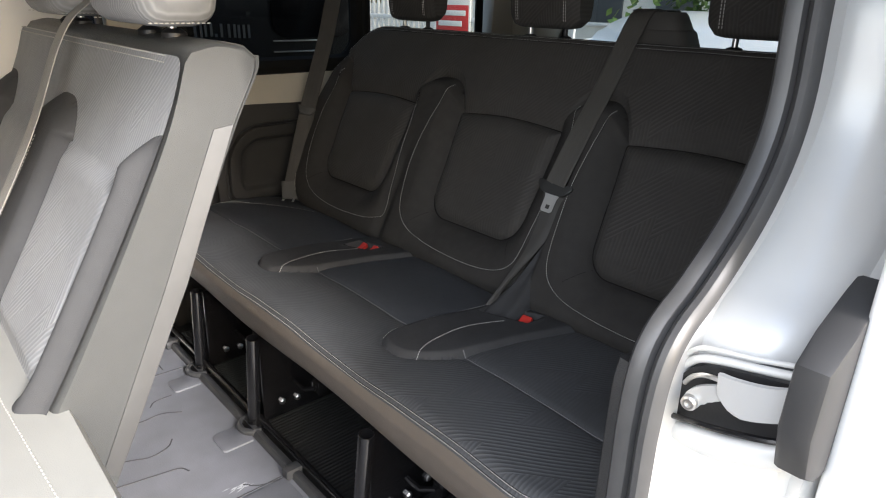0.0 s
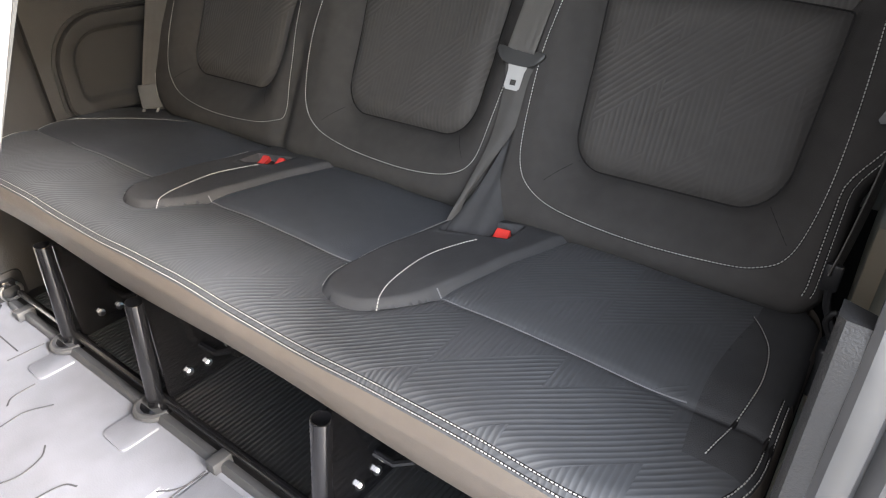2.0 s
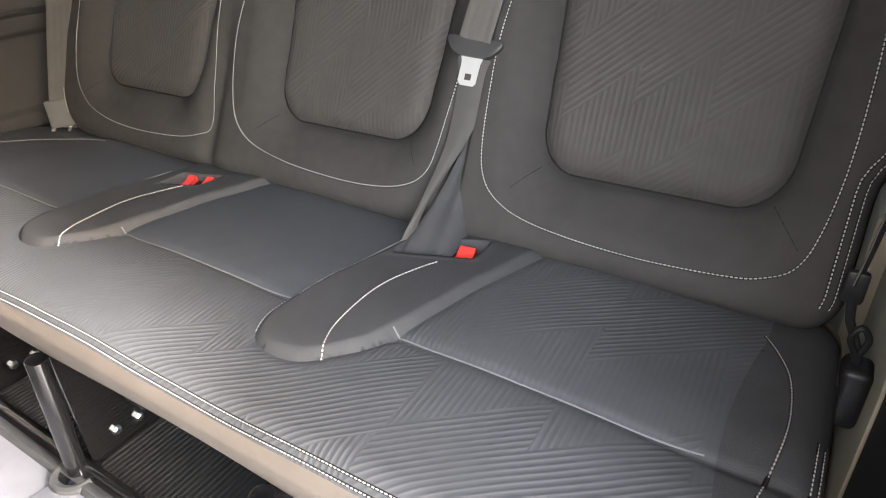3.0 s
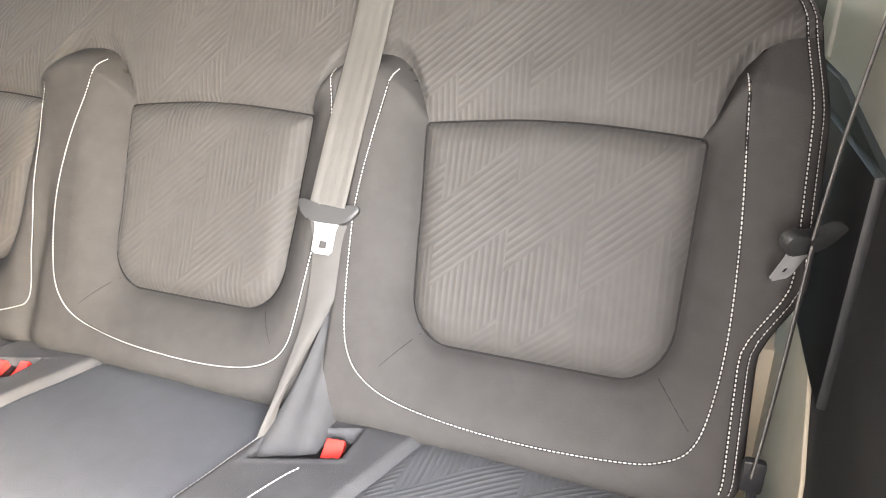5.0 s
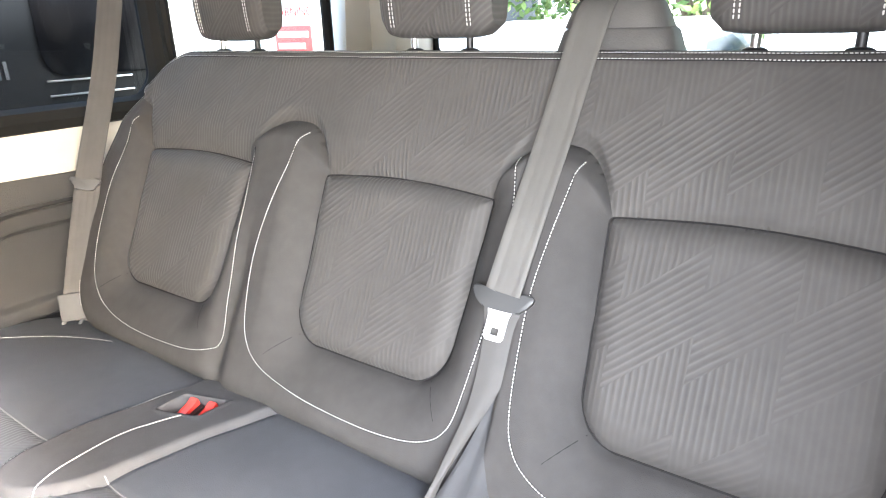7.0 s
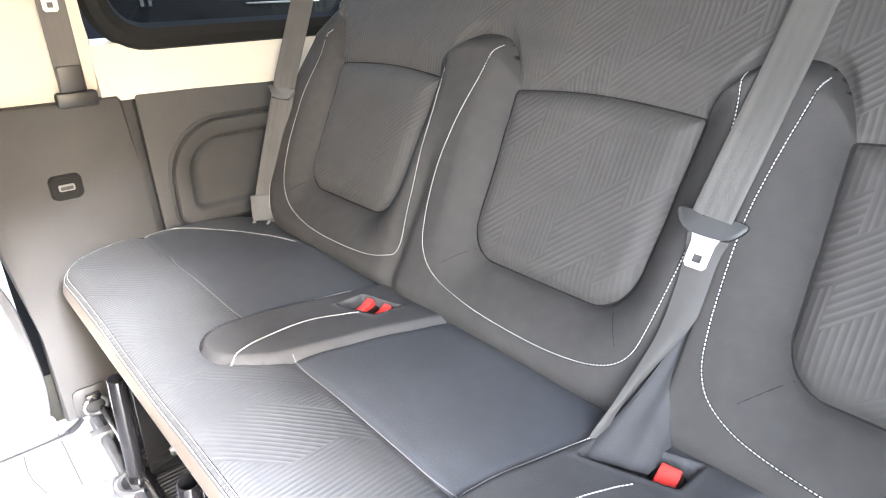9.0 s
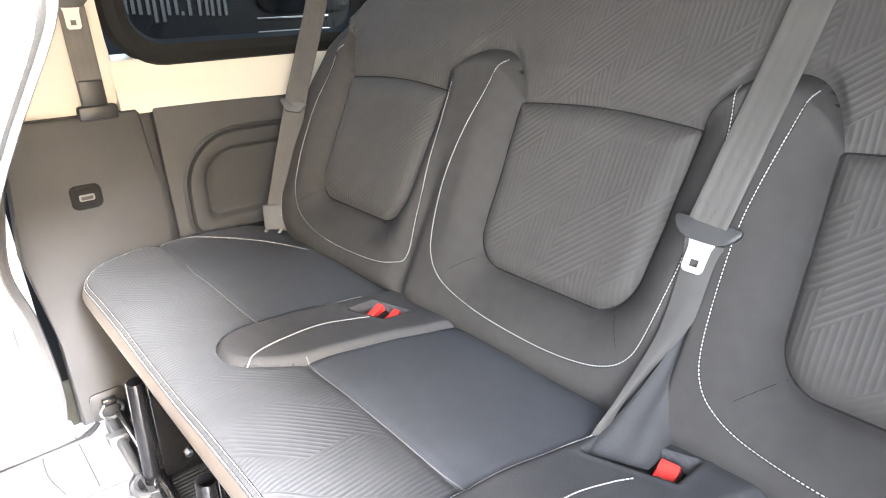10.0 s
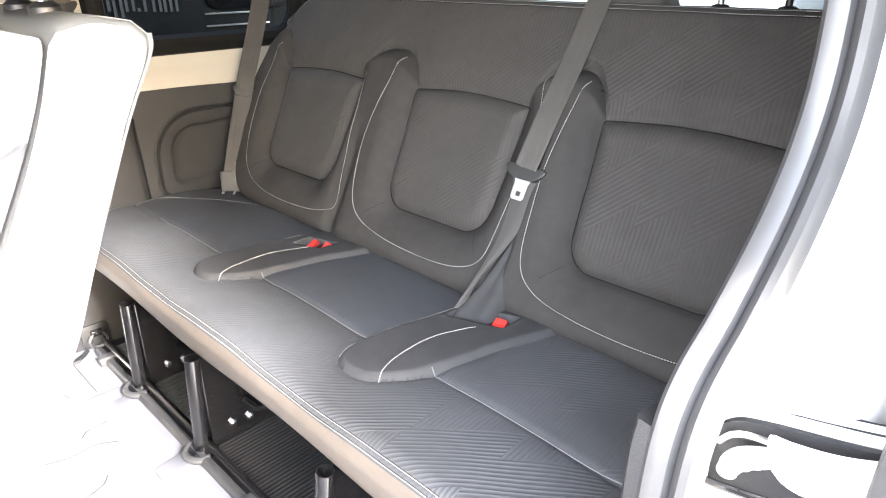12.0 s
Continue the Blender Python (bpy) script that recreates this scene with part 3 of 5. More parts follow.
for inset, z in ((0.0042, 0.3568), (0.0020, 0.3520), (0.0, 0.3450), (-0.0012, 0.340), (0.0, 0.333), (0.010, 0.300), (0.021, 0.271), (0.025, 0.266), (0.040, 0.266)):
    row = []
    for i, (x, y) in enumerate(CUSHION_OUTLINE):
        a, b = CUSHION_OUTLINE[i - 1], CUSHION_OUTLINE[(i + 1) % len(CUSHION_OUTLINE)]
        t = Vector((b[0] - a[0], b[1] - a[1], 0)).normalized()
        n = Vector((-t.y, t.x, 0))
        sag = 0.010 * math.sin(x * 9.5 + 0.6) if z < 0.275 else 0
        row.append(bm.verts.new((x + n.x * inset, y + n.y * inset, z + sag * 0.5)))
    rows.append(row)
for a, b in zip(rows, rows[1:]):
    for k in range(len(a)):
        bm.faces.new((a[k], a[(k + 1) % len(a)], b[(k + 1) % len(a)], b[k]))
part("valance", bm, M_VINYL, bench, "brown-grey vinyl front valance")
bm = bmesh.new()
extrude_outline(bm, [(x * 0.96, 0.03 + y * 0.88) for x, y in CUSHION_OUTLINE], 2, 0.262, 0.335)
part("cushion_pan", bm, M_BLACK, bench)

# edge stitching of the cushion: two rows, front and ends
for inset, dz in ((0.0125, 0), (0.0065, 0)):
    pts = []
    for i, (x, y) in enumerate(CUSHION_OUTLINE):
        a, b = CUSHION_OUTLINE[i - 1], CUSHION_OUTLINE[(i + 1) % len(CUSHION_OUTLINE)]
        t = Vector((b[0] - a[0], b[1] - a[1], 0)).normalized()
        if y < 0.25:
            pts.append((x - t.y * inset, y + t.x * inset))
    pts.sort(key=lambda p: math.atan2(p[1] - 0.25, p[0] + 0.07))
    path = [on_seat(x, y) for x, y in pts]
    add_seam("edge_stitching", path, seat_normal, bench, 0.0046, 0.0008)
# far end seam that runs round to the back
far = [on_seat(p.x, p.y) for p in smooth_path([(-0.813, 0.098, 0)] + [(x, y - 0.003, 0) for x, y in FAR_ARC[:7]], 8)]
add_seam("stitching", far, seat_normal, bench)
near = [on_seat(p.x, p.y) for p in smooth_path([(0.668, 0.113, 0), (0.680, 0.178, 0), (0.686, 0.245, 0), (0.680, 0.307, 0), (0.664, 0.347, 0), (0.648, 0.372, 0)], 10)]
add_seam("stitching", near, seat_normal, bench)
for c in PAD_X:
    for pts in ([(c - 0.074, 0.104, 0), (c - 0.079, 0.145, 0), (c - 0.074, 0.197, 0), (c - 0.064, 0.25, 0), (c - 0.050, 0.305, 0), (c - 0.036, 0.345, 0)], [(c + 0.023, 0.103, 0), (c + 0.007, 0.145, 0), (c + 0.003, 0.20, 0), (c + 0.008, 0.25, 0), (c + 0.024, 0.29, 0), (c + 0.036, 0.311, 0)]):
        add_seam("stitching", [on_seat(p.x, p.y) for p in smooth_path(pts, 12)], seat_normal, bench, cord=False)
# cross seams, their highlight painted as a thin pale tube
M_SEAMLINE = mat("seam_highlight", (0.15, 0.15, 0.155), 0.7, var=0.1)
for x0, x1 in ((-0.674, -0.345), (-0.195, 0.153), (0.300, 0.630)):
    bm = bmesh.new()
    tube(bm, [on_seat(x0 + (x1 - x0) * k / 40, 0.171 + 0.005 * (2 * k / 40 - 1) ** 4) + Vector((0, 0, 0.0006)) for k in range(41)], 0.0011, 6)
    part("cross_seam", bm, M_SEAMLINE, bench)

# legs, rail and gussets under the bench
for x in (-0.545, -0.226, 0.212, 0.466, 0.62):
    bm = bmesh.new()
    a, b = Vector((x, 0.0, 0.010)), Vector((x + 0.030, 0.004, 0.255))
    d = (b - a).normalized()
    m = Matrix.Translation(a) @ d.to_track_quat("Z", "Y").to_matrix().to_4x4()
    L = (b - a).length
    lathe(bm, [(0.0150, 0.0), (0.0150, L - 0.001), (0.0145, L), (0.0126, L), (0.0122, L - 0.03)], 18, m)
    part("leg", bm, M_TUBE, bench, "black tubular leg")
    bm = bmesh.new()
    extrude_outline(bm, round_rect(x - 0.030, x + 0.030, -0.026, 0.030, 0.018, 5), 2, 0.004, 0.016, 0.003)
    part("foot_plate", bm, M_TUBE, bench)
    if x < 0.6:
        bm = bmesh.new()
        extrude_outline(bm, [(0.022, 0.012), (0.30, 0.012), (0.36, 0.20), (0.30, 0.235), (0.026, 0.235)], 0, x + 0.006, x + 0.011)
        part("gusset", bm, M_TUBE, bench, "black sheet steel gusset")
        for by, bz in ((0.07, 0.05), (0.11, 0.045), (0.16, 0.06)):
            bm = bmesh.new()
            lathe(bm, [(0.008, 0), (0.008, 0.006), (0.005, 0.009)], 6, pose(x + 0.011, by, bz, 0, 90, 0))
            part("bolt", bm, M_STEEL, bench, "bare steel bolt head")
        bm = bmesh.new()
        tube(bm, [(x + 0.02, 0.10, 0.10), (x + 0.05, 0.11, 0.085), (x + 0.09, 0.13, 0.10)], 0.006, 8)
        box(bm, x + 0.075, x + 0.105, 0.12, 0.14, 0.09, 0.125, 0.003)
        part("latch_lever", bm, M_TUBE, bench)
bm = bmesh.new()
tube(bm, [(-0.80, 0.012, 0.024), (0.70, 0.012, 0.024)], 0.0085, 10)
part("floor_rail", bm, M_TUBE, bench, "glossy black steel rail along the floor")
bm = bmesh.new()
tube(bm, [(-0.78, 0.33, 0.06), (0.70, 0.33, 0.06)], 0.012, 10)
part("rear_rail", bm, M_TUBE, bench)

for x in (-0.60, -0.33, -0.13, 0.10, 0.33):
    bm = bmesh.new()
    box(bm, x - 0.022, x + 0.022, 0.312, 0.350, 0.030, 0.082, 0.006)
    part("latch_block", bm, M_TUBE, bench)
    for dx, dz in ((-0.012, 0.045), (0.013, 0.062)):
        bm = bmesh.new()
        lathe(bm, [(0.006, 0), (0.006, 0.004), (0.003, 0.006)], 6, pose(x + dx, 0.312, dz, 90, 0, 0))
        part("bolt", bm, M_STEEL, bench, "bare steel bolt head")
bm = bmesh.new()
tube(bm, smooth_path([(-0.75, 0.28, 0.02), (-0.45, 0.24, 0.03), (-0.20, 0.27, 0.016), (0.10, 0.22, 0.026), (0.45, 0.27, 0.02)], 8), 0.005, 7)
part("cable_loom", bm, M_BLACK, bench, "black cable loom under the seat")

# ---- headrests ----
def headrest(cx, w, group):
    h = thing("headrest", "grey cloth van headrest on two steel posts with white side stitching", "headrest", group, at=(cx, 0.715, 0.89))
    bm = bmesh.new()
    prof = smooth_path([(-0.045, 0.000, 0), (-0.062, 0.045, 0), (-0.060, 0.11, 0), (-0.030, 0.165, 0), (0.020, 0.165, 0), (0.040, 0.10, 0), (0.040, 0.03, 0), (0.020, -0.004, 0)], 5, True)
    prof = [Vector((-0.062 + (p.x + 0.062) * 0.6, p.y, 0)) for p in prof]
    N = 14
    rows = []
    for i in range(N + 1):
        s = 2 * i / N - 1
        k = (1 - abs(s) ** 6) ** 0.5 if abs(s) < 1 else 0.0
        k = 0.80 + 0.20 * k
        rows.append([bm.verts.new((cx + s * w / 2, 0.780 + p.x * k, 0.912 + 0.08 + (p.y - 0.08) * k)) for p in prof])
    for a, b in zip(rows, rows[1:]):
        for j in range(len(prof)):
            bm.faces.new((a[j], a[(j + 1) % len(prof)], b[(j + 1) % len(prof)], b[j]))
    bm.faces.new(rows[0])
    bm.faces.new(rows[-1])
    pad = part("pad", bm, M_BACKRIB, h)
    for s in (-1, 1):
        for off in (0.030, 0.036):
            path = [Vector((cx + s * (w / 2 - off), 0.780 + p.x * 1.0 - 0.001, 0.912 + p.y)) for p in prof[2:22]]
            part("stitching", stitches(path, lambda p: Vector((0, p.y - 0.752, p.z - 0.99)).normalized(), 0.005, 0.0065, 0.001), M_THREAD, pad, "row of white stitches")
        bm = bmesh.new()
        tube(bm, [(cx + s * 0.054, 0.752, 0.855), (cx + s * 0.054, 0.753, 0.94)], 0.006, 10)
        part("post", bm, M_STEEL if s < 0 else M_BLACK, h)
        bm = bmesh.new()
        lathe(bm, [(0.020, 0), (0.021, 0.007), (0.014, 0.016), (0.009, 0.018)], 14, pose(cx + s * 0.054, 0.752, 0.872))
        part("post_sleeve", bm, M_BLACK, h, "black plastic post sleeve")
    return h


for cx in (-0.540, -0.038, 0.478):
    headrest(cx, 0.212, "bench headrests")

# ---- belts of the bench ----
M_TONGUE = mat("dark_grey_moulding", (0.028, 0.028, 0.028), 0.5, var=0.1)


def tongue(parent, at, along, across, width=0.078, blade=True):
    """Seat belt tongue: a moulded crossbar and a slotted steel blade."""
    a, c = Vector(along).normalized(), Vector(across).normalized()
    c = (c - a * c.dot(a)).normalized()
    n = c.cross(a)
    m = Matrix.Translation(at) @ Matrix((c, a, n)).transposed().to_4x4()
    bm = bmesh.new()
    pts = smooth_path([(-width / 2, 0.004, 0), (-width / 2 + 0.006, 0.012, 0), (0, 0.006, 0), (width / 2 - 0.006, 0.012, 0), (width / 2, 0.004, 0), (width / 2 - 0.012, -0.010, 0), (0.016, -0.014, 0), (-0.016, -0.014, 0), (-width / 2 + 0.012, -0.010, 0)], 4, True)
    extrude_outline(bm, [(p.x, p.y) for p in pts], 2, -0.005, 0.006, 0.002)
    bmesh.ops.transform(bm, matrix=m, verts=bm.verts)
    bar = part("tongue_bar", bm, M_TONGUE, parent, "dark grey moulded tongue bar")
    if not blade:
        return
    bm = bmesh.new()
    o = [(-0.017, -0.008), (-0.013, -0.022), (-0.0125, -0.048), (-0.009, -0.052), (0.009, -0.052), (0.0125, -0.048), (0.013, -0.022), (0.017, -0.008)]
    hole = [(-0.005, -0.036), (-0.005, -0.045), (0.005, -0.045), (0.005, -0.036)]
    for z in (-0.0012, 0.0016):
        vo = [bm.verts.new((x, y, z)) for x, y in o]
        vh = [bm.verts.new((x, y, z)) for x, y in hole]
        es = [bm.edges.new((vo[k], vo[(k + 1) % 8])) for k in range(8)] + [bm.edges.new((vh[k], vh[(k + 1) % 4])) for k in range(4)]
        bmesh.ops.triangle_fill(bm, use_beauty=True, edges=es)
    bmesh.ops.transform(bm, matrix=m, verts=bm.verts)
    part("tongue_blade", bm, M_ARM, parent, "slotted bright steel blade", smooth=False)


belt = thing("middle_seat_belt", "grey three-point seat belt hanging down the backrest with a steel tongue", "seat belt", at=(0.21, 0.60, 0.88))
top = smooth_path([(0.238, 0.775, 0.945), (0.238, 0.735, 0.954), (0.237, 0.706, 0.936), (0.234, 0.678, 0.893), (0.231, 0.618, 0.80), (0.229, 0.552, 0.71), (0.222, 0.497, 0.617)], 7)
bm = bmesh.new()
sides = [Vector((1, 0.10 - 0.02 * k / len(top), 0)) for k in range(len(top))]
strap(bm, top, 0.047, 0.0016, sides)
part("webbing", bm, M_BELT, belt, "long grey webbing over the backrest")
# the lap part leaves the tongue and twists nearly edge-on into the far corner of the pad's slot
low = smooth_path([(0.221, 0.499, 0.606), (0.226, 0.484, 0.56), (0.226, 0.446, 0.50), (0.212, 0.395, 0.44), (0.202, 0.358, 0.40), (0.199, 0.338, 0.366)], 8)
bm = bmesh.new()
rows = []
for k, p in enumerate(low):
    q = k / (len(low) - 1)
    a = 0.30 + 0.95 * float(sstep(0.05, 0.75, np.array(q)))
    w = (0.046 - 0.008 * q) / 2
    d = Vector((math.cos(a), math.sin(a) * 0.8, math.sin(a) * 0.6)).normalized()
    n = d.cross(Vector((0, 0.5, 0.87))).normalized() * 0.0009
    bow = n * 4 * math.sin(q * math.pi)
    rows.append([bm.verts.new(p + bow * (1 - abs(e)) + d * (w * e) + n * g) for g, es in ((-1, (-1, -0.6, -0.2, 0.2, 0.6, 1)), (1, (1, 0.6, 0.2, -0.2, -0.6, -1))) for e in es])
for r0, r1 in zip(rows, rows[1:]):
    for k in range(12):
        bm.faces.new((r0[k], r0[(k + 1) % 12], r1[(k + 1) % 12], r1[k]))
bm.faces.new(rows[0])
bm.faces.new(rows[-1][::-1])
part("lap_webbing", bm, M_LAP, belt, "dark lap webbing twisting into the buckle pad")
# cloth boot that rises from the slot into the split of the backrest
bm = bmesh.new()
rows = []
for k in range(13):
    q = k / 12
    left = Vector((0.196, 0.322, 0.369)).lerp(Vector((0.230, 0.476, 0.505)), q)
    right = Vector((0.266, 0.352, 0.369)).lerp(Vector((0.251, 0.482, 0.505)), q ** 0.9)
    row = []
    for e in range(11):
        f = e / 10
        p = left.lerp(right, f)
        swell = 0.013 * math.sin(math.pi * f) ** 0.7 * (1 - 0.55 * q) + 0.004 * math.sin(f * 9 + q * 3)
        row.append(bm.verts.new(p + Vector((0, -0.72, 0.45)) * swell + Vector((0, 0.012, -0.012)) * math.sin(math.pi * q)))
    rows.append(row + [bm.verts.new(row[-1].co + Vector((0, 0.035, 0))), bm.verts.new(row[0].co + Vector((0, 0.035, 0)))])
for r0, r1 in zip(rows, rows[1:]):
    for k in range(13):
        bm.faces.new((r0[k], r0[(k + 1) % 13], r1[(k + 1) % 13], r1[k]))
bm.faces.new(rows[0])
bm.faces.new(rows[-1][::-1])
part("belt_boot", bm, M_PAD, bench, "plain dark cloth boot behind the buckle slot")
tongue(belt, (0.222, 0.498, 0.608), (0.0, 0.50, 0.87), (1, 0.22, 0.0))

housing = thing("belt_guide_housing", "grey moulded belt outlet standing on the backrest top", "belt guide", at=(0.235, 0.72, 0.88))
bm = bmesh.new()
for z0, z1, w0, w1, d in ((0.872, 0.918, 0.175, 0.150, 0.10), (0.916, 0.950, 0.142, 0.120, 0.085)):
    lo = round_rect(0.252 - w0 / 2, 0.252 + w0 / 2, 0.715, 0.715 + d, 0.03, 6)
    hi = round_rect(0.252 - w1 / 2, 0.252 + w1 / 2, 0.723, 0.715 + d - 0.01, 0.028, 6)
    a, b = [bm.verts.new((x, y, z0)) for x, y in lo], [bm.verts.new((x, y, z1 - 0.006)) for x, y in hi]
    c = [bm.verts.new((0.252 + (x - 0.252) * 0.9, 0.765 + (y - 0.765) * 0.85, z1)) for x, y in hi]
    for p, q in ((a, b), (b, c)):
        for k in range(len(p)):
            bm.faces.new((p[k], p[(k + 1) % len(p)], q[(k + 1) % len(p)], q[k]))
    bm.faces.new(c)
    bm.faces.new(a[::-1])
part("housing_body", bm, mat("brown_grey_plastic", (0.075, 0.07, 0.066), 0.55, var=0.1, bump=0.2), housing)
bm = bmesh.new()
box(bm, 0.205, 0.285, 0.730, 0.785, 0.9495, 0.953, 0.0015)
part("outlet_lip", bm, M_BLACK, housing)


def buckle(at, turn, width=0.023):
    b = thing("belt_buckle", "seat belt buckle with a red push button, sunk in the pad", "belt buckle", "bench buckles", at=at)
    m = Matrix.Translation(at) @ pose(0, 0, 0, 11, 0, turn)
    bm = bmesh.new()
    box(bm, -0.0175, 0.0155, -0.026, 0.026, -0.026, -0.006, 0.003, 2, m)
    part("buckle_case", bm, M_BLACK, b)
    bm = bmesh.new()
    side = [(-0.026, -0.006), (-0.026, 0.000), (-0.010, -0.0015), (0.010, 0.0005), (0.016, 0.006), (0.021, 0.0065), (0.023, 0.003), (0.023, -0.006)]
    extrude_outline(bm, side, 0, 0.001 - width / 2, 0.001 + width / 2, 0.0018)
    bmesh.ops.transform(bm, matrix=m, verts=bm.verts)
    part("release_button", bm, M_RED, b, "bright red release button")


buckle((PAD_X[0] + 0.008, 0.334, 0.3705), 8, 0.015)
buckle((PAD_X[0] + 0.043, 0.343, 0.3705), 8, 0.015)
buckle((PAD_X[1] + 0.050, 0.348, 0.3715), 8)

belt = thing("far_seat_belt", "grey seat belt by the far wall with its tongue parked", "seat belt", at=(-0.83, 0.5, 0.4))
bm = bmesh.new()
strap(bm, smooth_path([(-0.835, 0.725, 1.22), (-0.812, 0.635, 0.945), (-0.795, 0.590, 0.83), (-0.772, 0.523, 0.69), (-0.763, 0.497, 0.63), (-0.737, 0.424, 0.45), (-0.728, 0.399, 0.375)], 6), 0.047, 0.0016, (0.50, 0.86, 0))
# darker webbing copy, offsets the door light that falls on this belt
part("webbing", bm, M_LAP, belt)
tongue(belt, (-0.757, 0.492, 0.640), (-0.14, 0.35, 0.93), (-0.50, -0.86, 0), 0.056, False)
bm = bmesh.new()
box(bm, -0.024, 0.024, -0.004, 0.004, -0.028, 0.028, 0.003, 2, Matrix.Translation((-0.729, 0.401, 0.405)) @ pose(0, 0, 0, -18, 0, 60))
part("anchor_sleeve", bm, mat("grey_sleeve", (0.060, 0.060, 0.060), 0.65), belt, "grey plastic sleeve over the anchor")
bm = bmesh.new()
tube(bm, [(-0.738, 0.388, 0.385), (-0.752, 0.372, 0.345), (-0.765, 0.365, 0.30)], 0.004, 8)
tube(bm, [(-0.715, 0.412, 0.385), (-0.728, 0.395, 0.350), (-0.745, 0.378, 0.30)], 0.003, 8)
part("anchor_bracket", bm, M_STEEL, belt)

belt = thing("near_seat_belt", "grey seat belt beside the bench end with a hanging steel tongue", "seat belt", at=(0.72, 0.5, 0.35))
bm = bmesh.new()
strap(bm, smooth_path([(0.790, 0.36, 1.25), (0.752, 0.42, 0.95), (0.736, 0.445, 0.78), (0.729, 0.452, 0.665)], 6), 0.047, 0.0016, (0.225, 0.97, 0))
strap(bm, smooth_path([(0.729, 0.450, 0.655), (0.725, 0.436, 0.57), (0.718, 0.412, 0.49), (0.712, 0.393, 0.445)], 6), 0.036, 0.0016, (0.225, 0.97, 0))
part("webbing", bm, M_BELT, belt)
tongue(belt, (0.727, 0.458, 0.655), (0.30, -0.25, 0.90), (0.62, 0.70, -0.2), 0.07)
bm = bmesh.new()
box(bm, 0.722, 0.752, 0.365, 0.405, 0.285, 0.362, 0.009, 3)
part("anchor_cover", bm, M_BLACK, belt, "black rounded anchor cover")
bm = bmesh.new()
tube(bm, smooth_path([(0.736, 0.385, 0.355), (0.731, 0.386, 0.375), (0.722, 0.390, 0.395), (0.716, 0.392, 0.41), (0.711, 0.393, 0.45)], 5), 0.0045, 8)
tube(bm, smooth_path([(0.731, 0.380, 0.372), (0.722, 0.379, 0.392), (0.728, 0.379, 0.408), (0.737, 0.381, 0.394), (0.733, 0.381, 0.374)], 5), 0.0035, 8)
box(bm, 0.702, 0.722, 0.388, 0.398, 0.425, 0.462, 0.004)
part("anchor_loop", bm, M_BLACK, belt)

# ---- van shell: floor ----
def ridge(bm, pts, r=0.0022, z=0.001, n=8):
    return tube(bm, [(p.x, p.y, z) for p in smooth_path([(x, y, 0) for x, y in pts], n)], r, 6)


bm = bmesh.new()
box(bm, -0.86, 0.76, -2.90, -0.010, -0.05, 0.0)
floor = tagged(part("floor", bm, M_MAT, None, smooth=False), "grey moulded rubber van floor mat with embossed lines", "floor", kind="structure")
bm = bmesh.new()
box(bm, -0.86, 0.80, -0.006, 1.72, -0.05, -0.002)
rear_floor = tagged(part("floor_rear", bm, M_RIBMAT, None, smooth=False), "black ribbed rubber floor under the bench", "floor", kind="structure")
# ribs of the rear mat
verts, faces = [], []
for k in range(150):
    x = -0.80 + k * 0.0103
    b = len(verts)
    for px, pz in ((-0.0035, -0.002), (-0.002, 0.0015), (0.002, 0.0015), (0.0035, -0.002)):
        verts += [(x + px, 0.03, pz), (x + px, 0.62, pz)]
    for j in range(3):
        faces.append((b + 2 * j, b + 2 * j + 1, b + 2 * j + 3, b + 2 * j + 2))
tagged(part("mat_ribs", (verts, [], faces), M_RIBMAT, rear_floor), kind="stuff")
# raised lip along the bench rail with its clips
bm = bmesh.new()
sweep(bm, [(-0.80, -0.010, 0.004), (0.70, -0.010, 0.004)], [(-0.010, -0.004), (0.010, -0.004), (0.009, 0.010), (0.005, 0.013), (-0.005, 0.013), (-0.009, 0.008)], side=(0, 1, 0))
part("mat_lip", bm, M_LIP, floor)
for x in (-0.545, -0.226, 0.212, 0.466):
    bm = bmesh.new()
    tube(bm, [(x + 0.034 * math.cos(a), 0.0 + 0.034 * math.sin(a), 0.011) for a in [radians(180 + 15 * k) for k in range(13)]], 0.008, 8)
    part("mat_collar", bm, M_LIP, floor, "moulded collar round a leg")
for x in (-0.02, -0.73, 0.60):
    bm = bmesh.new()
    box(bm, x - 0.012, x + 0.012, -0.032, 0.006, 0.0, 0.024, 0.003)
    part("mat_clip", bm, M_LIP, floor)
# raised tabs
for x0, x1, y0 in ((-0.548, -0.485, -0.094), (-0.253, -0.180, -0.096), (0.08, 0.15, -0.09)):
    bm = bmesh.new()
    extrude_outline(bm, round_rect(x0, x1, y0, -0.025, [0.016, 0.010, 0.003, 0.003], 5), 2, -0.001, 0.0045, 0.0009)
    part("mat_tab", bm, M_MAT, floor, smooth=True)
